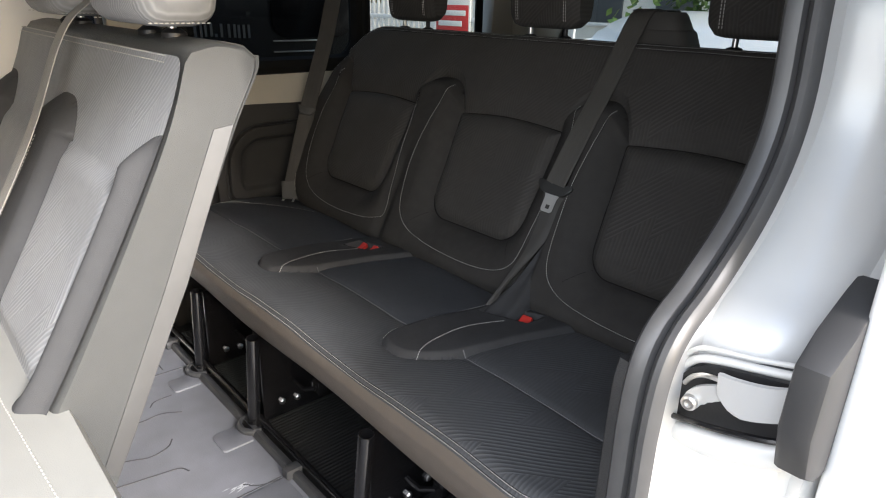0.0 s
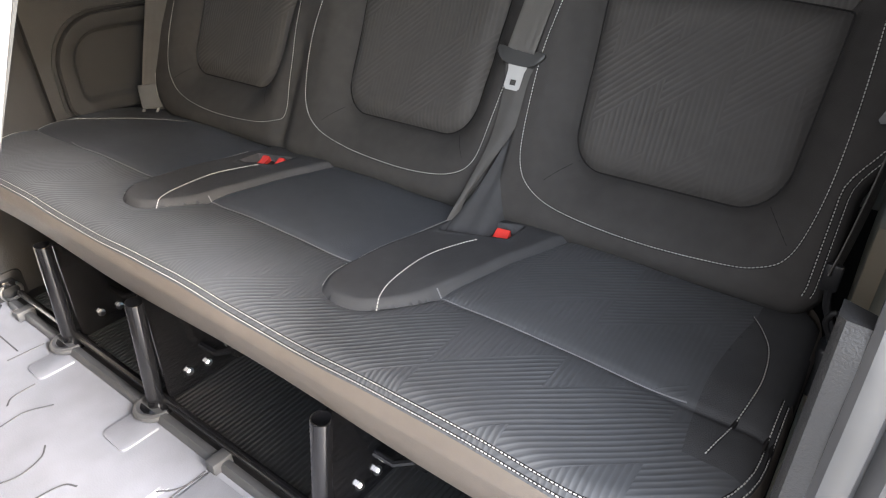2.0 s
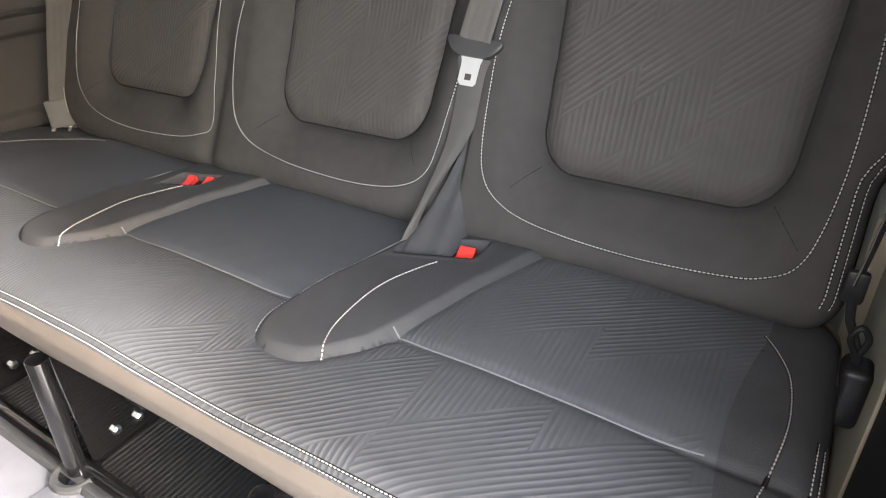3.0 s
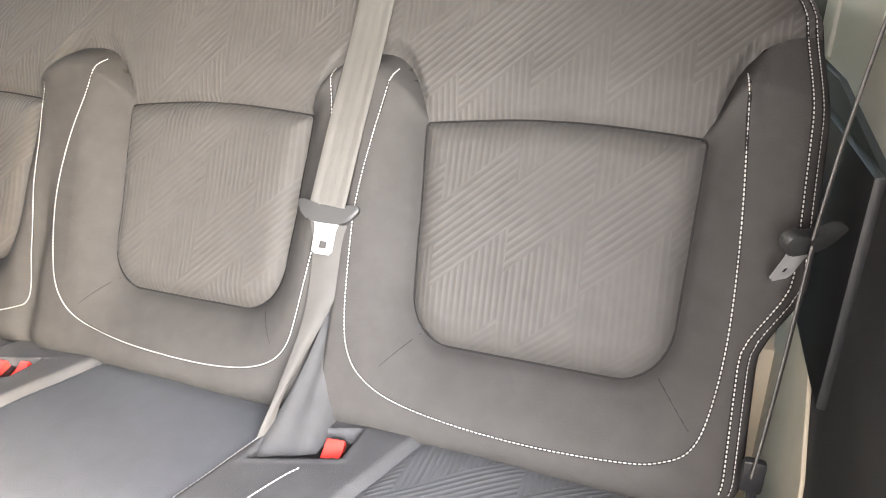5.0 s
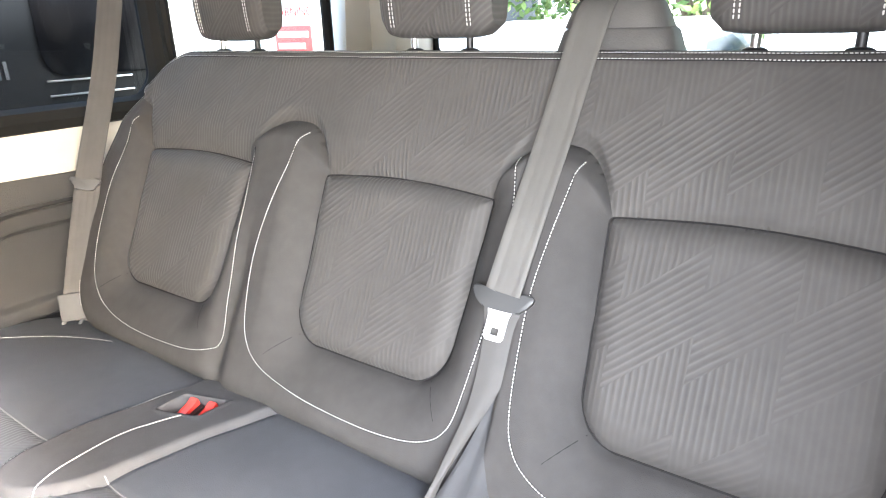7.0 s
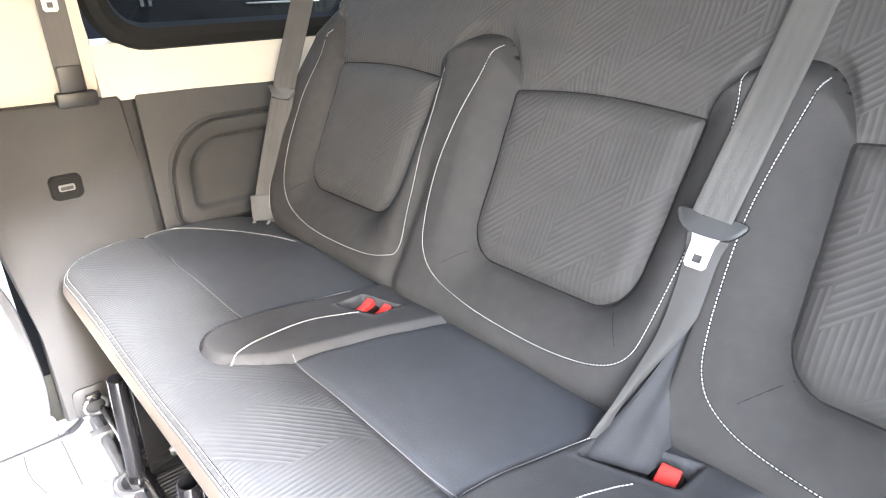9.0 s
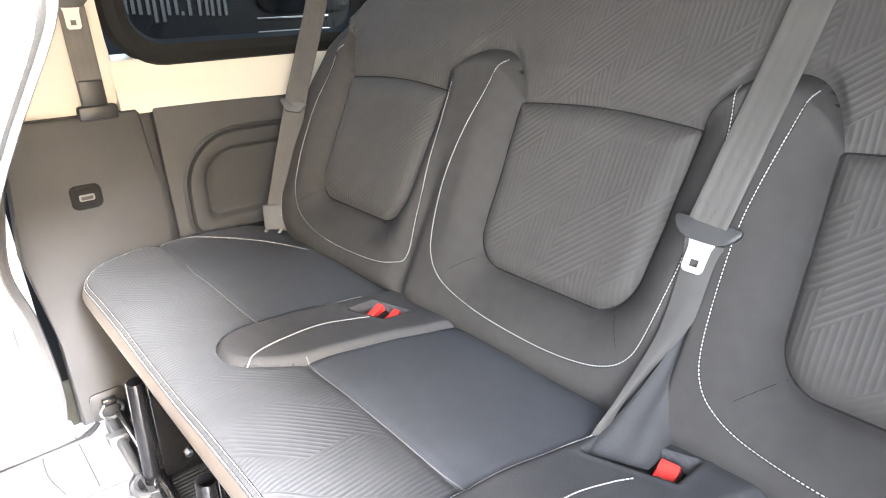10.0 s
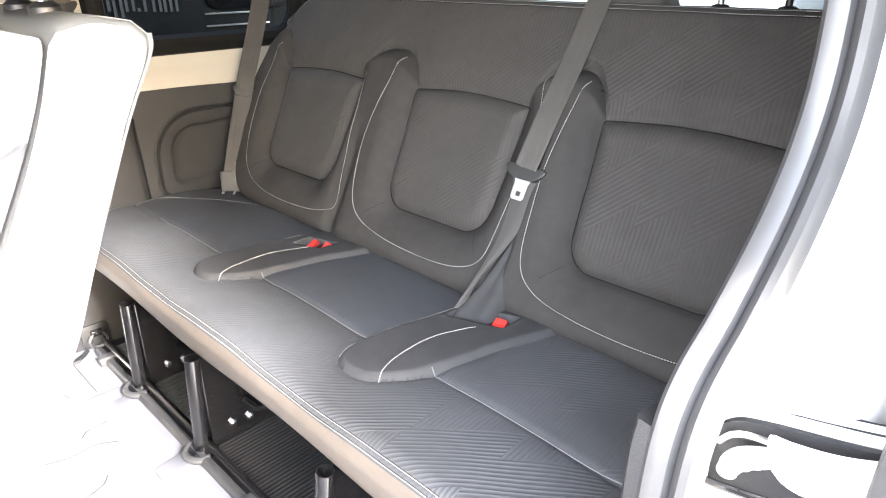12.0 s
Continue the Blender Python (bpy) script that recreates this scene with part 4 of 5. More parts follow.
# seams and embossed curves
for pts in ([(-0.012, -0.03), (-0.012, -0.30), (-0.012, -0.9)], [(-0.80, -0.14), (-0.70, -0.145), (-0.62, -0.13)], [(-0.584, -0.102), (-0.580, -0.03)],
            [(-0.445, -0.160), (-0.462, -0.143), (-0.465, -0.100)], [(-0.42, -0.26), (-0.399, -0.199), (-0.401, -0.149), (-0.377, -0.106)],
            [(-0.30, -0.34), (-0.273, -0.265), (-0.255, -0.222), (-0.265, -0.181), (-0.287, -0.163)], [(-0.215, -0.36), (-0.201, -0.305), (-0.187, -0.229), (-0.177, -0.186), (-0.156, -0.173)],
            [(-0.042, -0.103), (-0.017, -0.077), (-0.005, -0.03)], [(-0.60, -0.52), (-0.48, -0.56), (-0.30, -0.60)], [(0.05, -0.2), (0.20, -0.22), (0.30, -0.30)], [(-0.80, -0.075), (-0.60, -0.075)]):
    bm = bmesh.new()
    ridge(bm, [(x - 0.020, y - 0.004) for x, y in pts], 0.0017, 0.0001)
    part("embossed_line", bm, M_GROOVE, floor)
bm = bmesh.new()
box(bm, -0.022, 0.76, -0.9, -0.03, -0.001, 0.004, 0.0015)
part("mat_panel", bm, M_MAT, floor)
# pale scuffs
rnd = random.Random(4)
verts, faces = [], []
for k in range(16):
    x, y, a = -0.058 + rnd.gauss(0, 0.006), -0.126 + rnd.gauss(0, 0.013), 1.8 + rnd.gauss(0, 0.25)
    l, w = 0.006 + 0.008 * rnd.random(), 0.0008 + 0.0012 * rnd.random()
    c, s, n = math.cos(a), math.sin(a), len(verts)
    verts += [(x + c * l, y + s * l, 0.0006), (x - s * w, y + c * w, 0.0007), (x - c * l, y - s * l, 0.0006), (x + s * w, y - c * w, 0.0007)]
    faces.append((n, n + 1, n + 2, n + 3))
part("scuff_marks", (verts, [], faces), mat("pale_scuff", (0.42, 0.43, 0.45), 0.7, var=0.1), floor, "pale scuff on the mat", smooth=False)

# ---- van shell: far side ----
bm = bmesh.new()
pts = [(-0.055, -0.03), (0.208, -0.03), (0.208, 0.30), (0.203, 0.50), (0.192, 0.652), (0.186, 0.660), (-0.035, 0.662), (-0.052, 0.650), (-0.078, 0.40), (-0.052, 0.20)]
extrude_outline(bm, pts, 0, -0.90, -0.842, 0.006)
trim_a = tagged(part("wall_trim_front", bm, M_DARKPANEL), "dark grey grained plastic lower side trim panel", "wall panel", kind="structure")
bm = bmesh.new()
extrude_outline(bm, [(0.208, -0.03), (0.242, -0.03), (0.226, 0.40), (0.218, 0.660), (0.192, 0.660), (0.202, 0.45)], 0, -0.90, -0.868, 0.003)
part("trim_channel", bm, M_BLACK, trim_a)
bm = bmesh.new()
extrude_outline(bm, [(0.240, -0.03), (1.72, -0.03), (1.72, 0.60), (0.60, 0.645), (0.218, 0.664), (0.226, 0.40)], 0, -0.90, -0.852, 0.008)
trim_b = tagged(part("wall_trim_rear", bm, M_DARKPANEL), "dark grey plastic side trim panel with a moulded pocket", "wall panel", kind="structure")
# moulded arm pocket: a shadow gap, a raised rim and a sunk face
def loft_rings(bm, rings):
    rows = [[bm.verts.new(p) for p in r] for r in rings]
    for a, b in zip(rows, rows[1:]):
        for k in range(len(a)):
            bm.faces.new((a[k], a[(k + 1) % len(a)], b[(k + 1) % len(a)], b[k]))
    bm.faces.new(rows[-1])
    return bm


def pocket_ring(inset, x):
    return [(x, y, z) for y, z in round_rect(0.260 + inset, 0.625 - inset, 0.360 + inset, 0.590 - inset, [max(0.040 - inset * 0.4, 0.012), 0.012, 0.012, max(0.122 - inset * 1.2, 0.02)], 9)]


bm = bmesh.new()
loft_rings(bm, [pocket_ring(-0.008, -0.858), pocket_ring(-0.008, -0.8495), pocket_ring(-0.004, -0.8490)])
part("pocket_shadow_gap", bm, M_BLACK, trim_b)
bm = bmesh.new()
loft_rings(bm, [pocket_ring(0.0, -0.858), pocket_ring(0.0, -0.840), pocket_ring(0.004, -0.835), pocket_ring(0.030, -0.832), pocket_ring(0.036, -0.835), pocket_ring(0.041, -0.845), pocket_ring(0.046, -0.8475), pocket_ring(0.062, -0.8465)])
part("pocket_face", bm, M_DARKPANEL, trim_b)

# socket in the trim
port = thing("power_socket", "small recessed usb socket in the side trim", "socket", at=(-0.842, 0.058, 0.487))
bm = bmesh.new()
extrude_outline(bm, round_rect(0.030, 0.088, 0.463, 0.512, 0.012, 5), 0, -0.846, -0.838, 0.003)
part("socket_rim", bm, M_RUBBER, port)
bm = bmesh.new()
extrude_outline(bm, round_rect(0.036, 0.082, 0.470, 0.506, 0.008, 5), 0, -0.838, -0.8365, 0.0005)
part("socket_well", bm, M_RUBBER, port)
bm = bmesh.new()
extrude_outline(bm, round_rect(0.045, 0.073, 0.481, 0.494, 0.003, 4), 0, -0.8365, -0.833, 0.001)
part("socket_insert", bm, mat("pale_socket", (0.13, 0.13, 0.13), 0.5), port, "pale grey socket insert")
bm = bmesh.new()
extrude_outline(bm, round_rect(0.048, 0.070, 0.4835, 0.4905, 0.001, 3), 0, -0.8335, -0.8325, 0.0002)
part("socket_slot", bm, M_BLACK, port, "black socket slot")
port.location.z += 0.017
# tie-down ring low on the trim
ring_t = thing("tie_down_ring", "black lashing ring in a recessed plate", "lashing ring", at=(-0.84, 0.004, 0.02))
bm = bmesh.new()
extrude_outline(bm, round_rect(-0.034, 0.040, -0.020, 0.068, 0.014, 5), 0, -0.843, -0.837, 0.002)
part("ring_plate", bm, M_BLACK, ring_t)
bm = bmesh.new()
tube(bm, [(-0.826, 0.003 + 0.023 * math.cos(a), 0.024 + 0.021 * math.sin(a)) for a in [2 * math.pi * k / 16 for k in range(16)]], 0.0038, 8, True)
part("ring", bm, M_STEEL, ring_t, "bare steel ring")
bm = bmesh.new()
box(bm, -0.838, -0.822, -0.012, 0.018, 0.036, 0.054, 0.004)
part("ring_clamp", bm, M_TUBE, ring_t)

# painted side: strip under the window, pillar, window surround
bm = bmesh.new()
sweep(bm, [(-0.86, 0.16, 0.70), (-0.86, 1.72, 0.70)], [(-0.056, -0.030), (-0.050, 0.004), (-0.040, 0.008), (-0.004, 0.006), (0.004, 0.0), (0.03, -0.004), (0.056, -0.002), (0.066, -0.03)], side=(0, 0, 1))
tagged(part("wall_side_rail", bm, M_CREAM), "cream painted steel below the side window", "wall", kind="structure")
bm = bmesh.new()
extrude_outline(bm, [(-0.030, 0.652), (0.150, 0.652), (0.172, 0.70), (0.160, 0.80), (0.150, 1.30), (0.000, 1.30), (-0.010, 0.90)], 0, -0.92, -0.866, 0.008)
tagged(part("wall_pillar", bm, M_CREAM), "cream painted door pillar", "wall", kind="structure")


def window_side(name, label, x, y0, y1, z0, z1, radii, frame_r=0.016):
    o = round_rect(y0, y1, z0, z1, radii, 8)
    w = thing(name, label, "window", kind="structure", at=(x, (y0 + y1) / 2, z0))
    bm = bmesh.new()
    tube(bm, [(x, y, z) for y, z in o], frame_r, 8, True)
    part("window_seal", bm, M_RUBBER, w, "black rubber window seal")
    bm = bmesh.new()
    bm.faces.new([bm.verts.new((x - 0.004, y, z)) for y, z in o])
    part("pane", bm, M_GLASS, w, smooth=False)
    return w


window_side("window_1", "side window with a black rubber seal", -0.868, 0.185, 0.765, 0.764, 1.22, [0.085, 0.085, 0.09, 0.09], 0.027)
window_side("window_2", "rear quarter window with a black rubber seal", -0.868, 0.800, 1.335, 0.775, 1.22, [0.06, 0.08, 0.12, 0.09])
# band above the windows
bm = bmesh.new()
box(bm, -0.93, -0.862, -0.03, 1.72, 1.22, 1.34)
tagged(part("wall_far_header", bm, M_CREAM, smooth=False), "cream painted steel above the side windows", "wall", kind="structure")
bm = bmesh.new()
box(bm, -0.886, -0.858, 0.768, 0.798, 0.79, 1.22, 0.004)
tagged(part("window_divider", bm, M_BLACK), "black upright between the side windows", "window frame", kind="structure")
# closed far sliding door
bm = bmesh.new()
box(bm, -0.93, -0.895, -1.30, -0.075, -0.06, 0.78, 0.01)
box(bm, -0.93, -0.895, -1.30, -0.075, 1.18, 1.26, 0.008)
box(bm, -0.93, -0.895, -1.30, -1.18, 0.77, 1.19, 0.008)
box(bm, -0.93, -0.895, -0.38, -0.075, 0.77, 1.19, 0.008)
fd = tagged(part("door_1", bm, M_WHITE), "white painted inner skin of the closed far sliding door", "door", kind="structure")
bm = bmesh.new()
tube(bm, smooth_path([(-0.885, -0.030, 1.25), (-0.885, -0.025, 0.80), (-0.885, -0.045, 0.66), (-0.880, -0.105, 0.40), (-0.880, -0.085, 0.25), (-0.880, -0.080, 0.05), (-0.880, -0.125, -0.03), (-0.88, -0.30, -0.035)], 8), 0.010, 8)
part("door_seal", bm, M_SEAL, fd, "grey rubber door seal")
bm = bmesh.new()
box(bm, -0.895, -0.880, -0.155, -0.120, 0.20, 0.27, 0.004)
part("door_latch", bm, M_STEEL, fd)
for y0, y1, z0, z1 in ((-0.62, -0.20, 0.30, 0.62), (-1.20, -0.68, 0.30, 0.62), (-1.18, -0.38, 0.78, 1.18)):
    bm = bmesh.new()
    tube(bm, [(-0.894, y, z) for y, z in round_rect(y0, y1, z0, z1, 0.05, 6)], 0.008, 8, True)
    part("pressed_rib", bm, M_WHITE, fd)
bm = bmesh.new()
box(bm, -0.93, -0.87, -2.92, -1.30, -0.05, 0.68)
box(bm, -0.93, -0.87, -1.50, -1.30, 0.66, 1.34)
box(bm, -0.93, -0.87, -2.92, -1.30, 1.24, 1.34)
box(bm, -0.93, -0.90, -1.31, -0.02, 1.24, 1.34)
tagged(part("wall_far_front", bm, M_CREAM, smooth=False), "painted steel side of the van ahead of the door", "wall", kind="structure")
window_side("window_6", "window of the far sliding door", -0.915, -1.18, -0.38, 0.78, 1.18, 0.05, 0.010)
# sill step below the far door
bm = bmesh.new()
box(bm, -0.90, -0.80, -1.30, -0.07, -0.055, -0.004, 0.008)
tagged(part("door_sill", bm, M_WHITE), "white painted door sill", "sill", kind="structure")
bm = bmesh.new()
tube(bm, smooth_path([(-0.83, -0.03, -0.002), (-0.80, -0.06, 0.002), (-0.79, -0.12, 0.002), (-0.79, -0.6, 0.002), (-0.79, -1.3, 0.002)], 6), 0.007, 8)
tagged(part("sill_seal", bm, M_BLACK), "black rubber strip along the far sill", "seal", kind="structure")

# belt of the row ahead, hanging at the pillar
pb = thing("pillar_seat_belt", "grey seat belt hanging down the cream pillar into the trim", "seat belt", at=(-0.845, 0.13, 0.65))
bm = bmesh.new()
strap(bm, [(-0.846, 0.128, 1.22), (-0.842, 0.130, 0.95), (-0.838, 0.134, 0.655)], 0.047, 0.0016, (0, 1, 0))
part("webbing", bm, M_BELT, pb)
bm = bmesh.new()
box(bm, -0.850, -0.825, 0.100, 0.172, 0.640, 0.668, 0.006)
part("outlet_frame", bm, M_BLACK, pb, "black slotted outlet frame")
bm = bmesh.new()
box(bm, -0.848, -0.834, 0.112, 0.156, 0.664, 0.715, 0.003)
part("stop_sleeve", bm, M_BLACK, pb)
tongue(pb, (-0.835, 0.129, 0.86), (0, 0, 1), (0, 1, 0), 0.07)

pb.location.y -= 0.022
pb.location.z += 0.012

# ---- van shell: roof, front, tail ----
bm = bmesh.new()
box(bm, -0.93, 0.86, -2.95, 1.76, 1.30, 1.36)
tagged(part("ceiling", bm, M_HEADLINER, smooth=False), "unseen headliner, darkened to cut bounced light", "ceiling", kind="structure")
# unseen solid partition, added to keep cab window light off the backrest
bm = bmesh.new()
box(bm, -0.90, 0.84, -1.60, -1.54, -0.05, 1.31)
tagged(part("wall_front", bm, M_DARKPANEL, smooth=False), "unseen partition added to block windscreen light", "wall", kind="structure")
bm = bmesh.new()
# tail: pillars and lower panel round the rear window
extrude_outline(bm, [(1.36, 0.60), (1.74, 0.60), (1.74, 1.32), (1.42, 1.32), (1.40, 1.10), (1.38, 0.85)], 0, -0.90, -0.84, 0.015)
box(bm, -0.90, -0.74, 1.50, 1.74, 0.60, 1.32, 0.03)
tagged(part("wall_tail_pillar_far", bm, M_CREAM), "cream painted rear corner pillar", "wall", kind="structure")
bm = bmesh.new()
box(bm, 0.724, 0.84, 1.64, 1.76, 0.55, 1.32, 0.012)
box(bm, 0.684, 0.708, 1.66, 1.76, 0.55, 1.32, 0.006)
tail_corner = tagged(part("wall_tail_pillar_near", bm, M_CREAM), "cream painted rear corner pillar", "wall", kind="structure")
bm = bmesh.new()
box(bm, 0.705, 0.726, 1.65, 1.75, 0.55, 1.32, 0.007)
part("tailgate_seal", bm, M_RUBBER, tail_corner, "black rubber tailgate seal")
bm = bmesh.new()
box(bm, 0.742, 0.747, 1.634, 1.66, 0.55, 1.32, 0.002)
part("panel_gap", bm, M_RUBBER, tail_corner)
bm = bmesh.new()
box(bm, -0.90, 0.84, 1.70, 1.75, -0.05, 0.80, 0.02)
box(bm, -0.90, 0.84, 1.70, 1.75, 1.24, 1.34)
tagged(part("wall_tail", bm, M_CREAM, smooth=False), "cream painted tailgate inside", "wall", kind="structure")
w = thing("window_3", "wide tailgate window with a black frame", "window", kind="structure", at=(0, 1.72, 0.8))
o = round_rect(-0.745, 0.670, 0.80, 1.24, 0.06, 6)
bm = bmesh.new()
tube(bm, [(x, 1.712, z) for x, z in o], 0.016, 8, True)
part("window_seal", bm, M_RUBBER, w)
bm = bmesh.new()
bm.faces.new([bm.verts.new((x, 1.722, z)) for x, z in o])
part("pane", bm, M_GLASS, w, smooth=False)

# near rear side: trim, window, louvred vent
bm = bmesh.new()
extrude_outline(bm, [(0.12, -0.03), (1.72, -0.03), (1.72, 0.745), (0.80, 0.735), (0.45, 0.69), (0.26, 0.68), (0.15, 0.62), (0.12, 0.50)], 0, 0.782, 0.80, 0.006)
tagged(part("wall_trim_near", bm, M_DARKPANEL), "dark plastic side trim beside the bench end", "wall panel", kind="structure")
bm = bmesh.new()
box(bm, 0.79, 0.84, 0.42, 1.72, 0.60, 0.80)
box(bm, 0.79, 0.84, 0.42, 1.72, 1.20, 1.33)
box(bm, 0.79, 0.84, 0.69, 1.72, 0.80, 1.20)
box(bm, 0.784, 0.792, 0.945, 1.035, 0.742, 1.24, 0.003)
tagged(part("wall_near_side", bm, M_CREAM, smooth=False), "cream painted side wall behind the door", "wall", kind="structure")
# window out of view, added to let light in on the near side
window_side("window_4", "unseen near side window, added to let light in", 0.812, 0.43, 0.68, 0.80, 1.20, 0.07)
bm = bmesh.new()
extrude_outline(bm, [(0.50, 0.455), (0.90, 0.455), (0.90, 0.70), (0.50, 0.70)], 0, 0.772, 0.785, 0.004)
tagged(part("wall_trim_near_rear", bm, M_BLACK), "black plastic trim behind the bench end", "wall panel", kind="structure")
vent = thing("louvred_vent", "dark grey plastic pillar cover with a slotted ventilation grille", "vent", at=(0.79, 1.34, 0.75))
bm = bmesh.new()
box(bm, 0.785, 0.791, 1.045, 1.636, 0.64, 1.24, 0.003)
part("vent_panel", bm, M_DARKPANEL, vent)
for k in range(6):
    # dark plate on the uncut panel, painting the dark inside a slot
    bm = bmesh.new()
    y0, z0 = 1.250 - 0.012 * (5 - k) * 0.2, 0.770 + k * 0.0185
    box(bm, 0.7838, 0.786, y0 - 0.006, 1.536 + 0.016 * k, z0 - 0.003, z0 + 0.012, 0.0006)
    part("slot", bm, M_RUBBER, vent, "dark plate painted as an open slot")
    bm = bmesh.new()
    box(bm, 0.7825, 0.7855, y0, 1.530 + 0.016 * k, z0 + 0.009, z0 + 0.0135, 0.001)
    part("slat", bm, M_BLACK, vent)
bm = bmesh.new()
box(bm, 0.745, 0.79, 0.80, 1.50, -0.03, 0.34, 0.006)
box(bm, 0.728, 0.768, 0.30, 0.78, -0.03, 0.035, 0.008)
extrude_outline(bm, [(0.455, -0.02), (0.82, -0.02), (0.82, 0.47), (0.60, 0.47), (0.50, 0.36), (0.462, 0.27)], 0, 0.776, 0.7815, 0.002)
tagged(part("wheel_box_near", bm, mat("beige_primer", (0.50, 0.43, 0.32), 0.5, var=0.15, vscale=9)), "painted steel step beside the bench end", "wheel box", kind="structure")

# ---- near door opening: seal, painted jamb, roller arm, open door ----
SEAL = smooth_path([(0.742, 0.190, 1.30), (0.750, 0.180, 1.10), (0.760, 0.160, 0.97), (0.764, 0.156, 0.88), (0.765, 0.136, 0.820), (0.765, 0.094, 0.766), (0.765, 0.030, 0.716), (0.765, -0.016, 0.688), (0.765, -0.038, 0.656), (0.765, -0.046, 0.60), (0.765, -0.046, 0.53), (0.765, -0.046, 0.30), (0.765, -0.046, -0.05)], 8)
seal = thing("door_seal", "grey rubber double-lipped door seal along the opening", "door seal", kind="structure", at=(0.765, -0.046, 0))
bm = bmesh.new()
prof = [(-0.022, -0.004), (-0.022, 0.004), (-0.018, 0.009), (-0.010, 0.010), (-0.004, 0.007), (-0.001, 0.000), (0.002, 0.007), (0.007, 0.012), (0.013, 0.012), (0.018, 0.008), (0.020, 0.0), (0.0, -0.010)]
sweep(bm, SEAL, prof, side=(1, 0, 0))
part("seal_rubber", bm, M_SEAL, seal)
bm = bmesh.new()
sweep(bm, smooth_path([(0.744, -0.030, 0.650), (0.744, -0.038, 0.60), (0.744, -0.040, 0.35), (0.744, -0.040, -0.03)], 6), [(-0.017, -0.030), (-0.017, 0.002), (-0.013, 0.008), (0.004, 0.012), (0.012, 0.010), (0.012, -0.006)], side=(1, 0, 0))
part("sill_cap", bm, M_DARKPANEL, seal, "dark grey plastic cap inside the seal")
# jamb surface from the seal out to the body side, stepping forward below the arm's slot
bm = bmesh.new()
rows = []
for p in SEAL:
    base = Vector((p.x - 0.004, p.y, p.z))
    low = 1 - float(sstep(0.545, 0.585, p.z))
    up = float(sstep(0.60, 0.80, p.z))
    step = 0.080 - 0.034 * low
    rows.append([bm.verts.new(base + Vector((dx, dy, 0))) for dx, dy in ((0, 0.004), (0.003, step * 0.7), (0.009, step), (0.050, step + 0.004), (0.084, step + 0.012 + 0.010 * up), (0.094, step + 0.022 + 0.020 * up), (0.100, step + 0.050 + 0.012 * up), (0.108, step + 0.058), (0.120, step + 0.050), (0.126, step + 0.060), (0.128, 1.70 - base.y))])
for a, b in zip(rows, rows[1:]):
    for j in range(len(a) - 1):
        bm.faces.new((a[j], a[j + 1], b[j + 1], b[j]))
tagged(part("wall_door_jamb", bm, M_SILVER), "silver painted door jamb", "wall", kind="structure")
# inner cover behind the seal
bm = bmesh.new()
rows = []
for p in SEAL:
    rows.append([bm.verts.new(Vector((p.x, p.y, p.z)) + Vector(d)) for d in ((-0.018, 0.004, 0), (-0.016, 0.05, 0), (0.004, 0.10, 0), (0.044, max(0.30 - p.y, 0.14), 0))])
for a, b in zip(rows, rows[1:]):
    for j in range(3):
        bm.faces.new((a[j], a[j + 1], b[j + 1], b[j]))
tagged(part("wall_pillar_cover", bm, M_BLACK), "dark plastic pillar cover behind the seal", "wall panel", kind="structure")

arm = thing("door_roller_arm", "silver roller arm of the open sliding door in its black slot", "door arm", at=(0.80, -0.01, 0.60))
SLOT = [(p.x, p.y) for p in smooth_path([(0.757, 0.592, 0), (0.760, 0.609, 0), (0.766, 0.627, 0), (0.780, 0.642, 0), (0.804, 0.650, 0), (0.831, 0.656, 0), (0.858, 0.661, 0), (0.880, 0.667, 0), (0.889, 0.640, 0), (0.886, 0.610, 0), (0.870, 0.604, 0), (0.847, 0.596, 0), (0.814, 0.586, 0), (0.776, 0.576, 0), (0.764, 0.577, 0)], 4, True)]
# flat black plate on the uncut jamb, painting the dark of the slot
bm = bmesh.new()
extrude_outline(bm, SLOT, 1, 0.022, 0.060, 0.001)
part("slot_dark_plate", bm, M_BLACK, arm, "flat black plate painted as the deep dark slot")
for r, pts in ((0.0042, ((0.755, 0.582), (0.755, 0.606), (0.762, 0.630), (0.777, 0.647), (0.800, 0.655), (0.828, 0.661), (0.856, 0.667), (0.886, 0.675))), (0.0026, ((0.760, 0.642), (0.774, 0.657), (0.790, 0.663), (0.816, 0.668), (0.844, 0.674), (0.884, 0.684)))):
    bm = bmesh.new()
    tube(bm, smooth_path([(x, 0.026, z) for x, z in pts], 6), r, 10)
    part("slot_lip", bm, M_SILVER, arm, "rolled silver lip over the slot")
bm = bmesh.new()
tube(bm, smooth_path([(0.762, 0.018, 0.579), (0.781, 0.014, 0.585), (0.815, 0.013, 0.593), (0.851, 0.014, 0.603), (0.872, 0.017, 0.610)], 5), 0.0032, 8)
part("guide_rail", bm, M_TUBE, arm, "glossy black guide rail")
bm = bmesh.new()
top = smooth_path([(0.806, 0.654, 0), (0.823, 0.655, 0), (0.850, 0.661, 0), (0.885, 0.676, 0)], 6)
low = smooth_path([(0.885, 0.644, 0), (0.860, 0.631, 0), (0.839, 0.622, 0), (0.824, 0.621, 0), (0.808, 0.634, 0)], 5)
extrude_outline(bm, [(p.x, p.y) for p in top + low], 1, 0.002, 0.008, 0.0015)
part("arm_bar", bm, M_ARM, arm, "bright silver arm")
bm = bmesh.new()
hook = smooth_path([(0.814, 0.641, 0), (0.812, 0.626, 0), (0.797, 0.616, 0), (0.789, 0.604, 0), (0.780, 0.604, 0), (0.777, 0.614, 0), (0.785, 0.627, 0), (0.799, 0.636, 0)], 4, True)
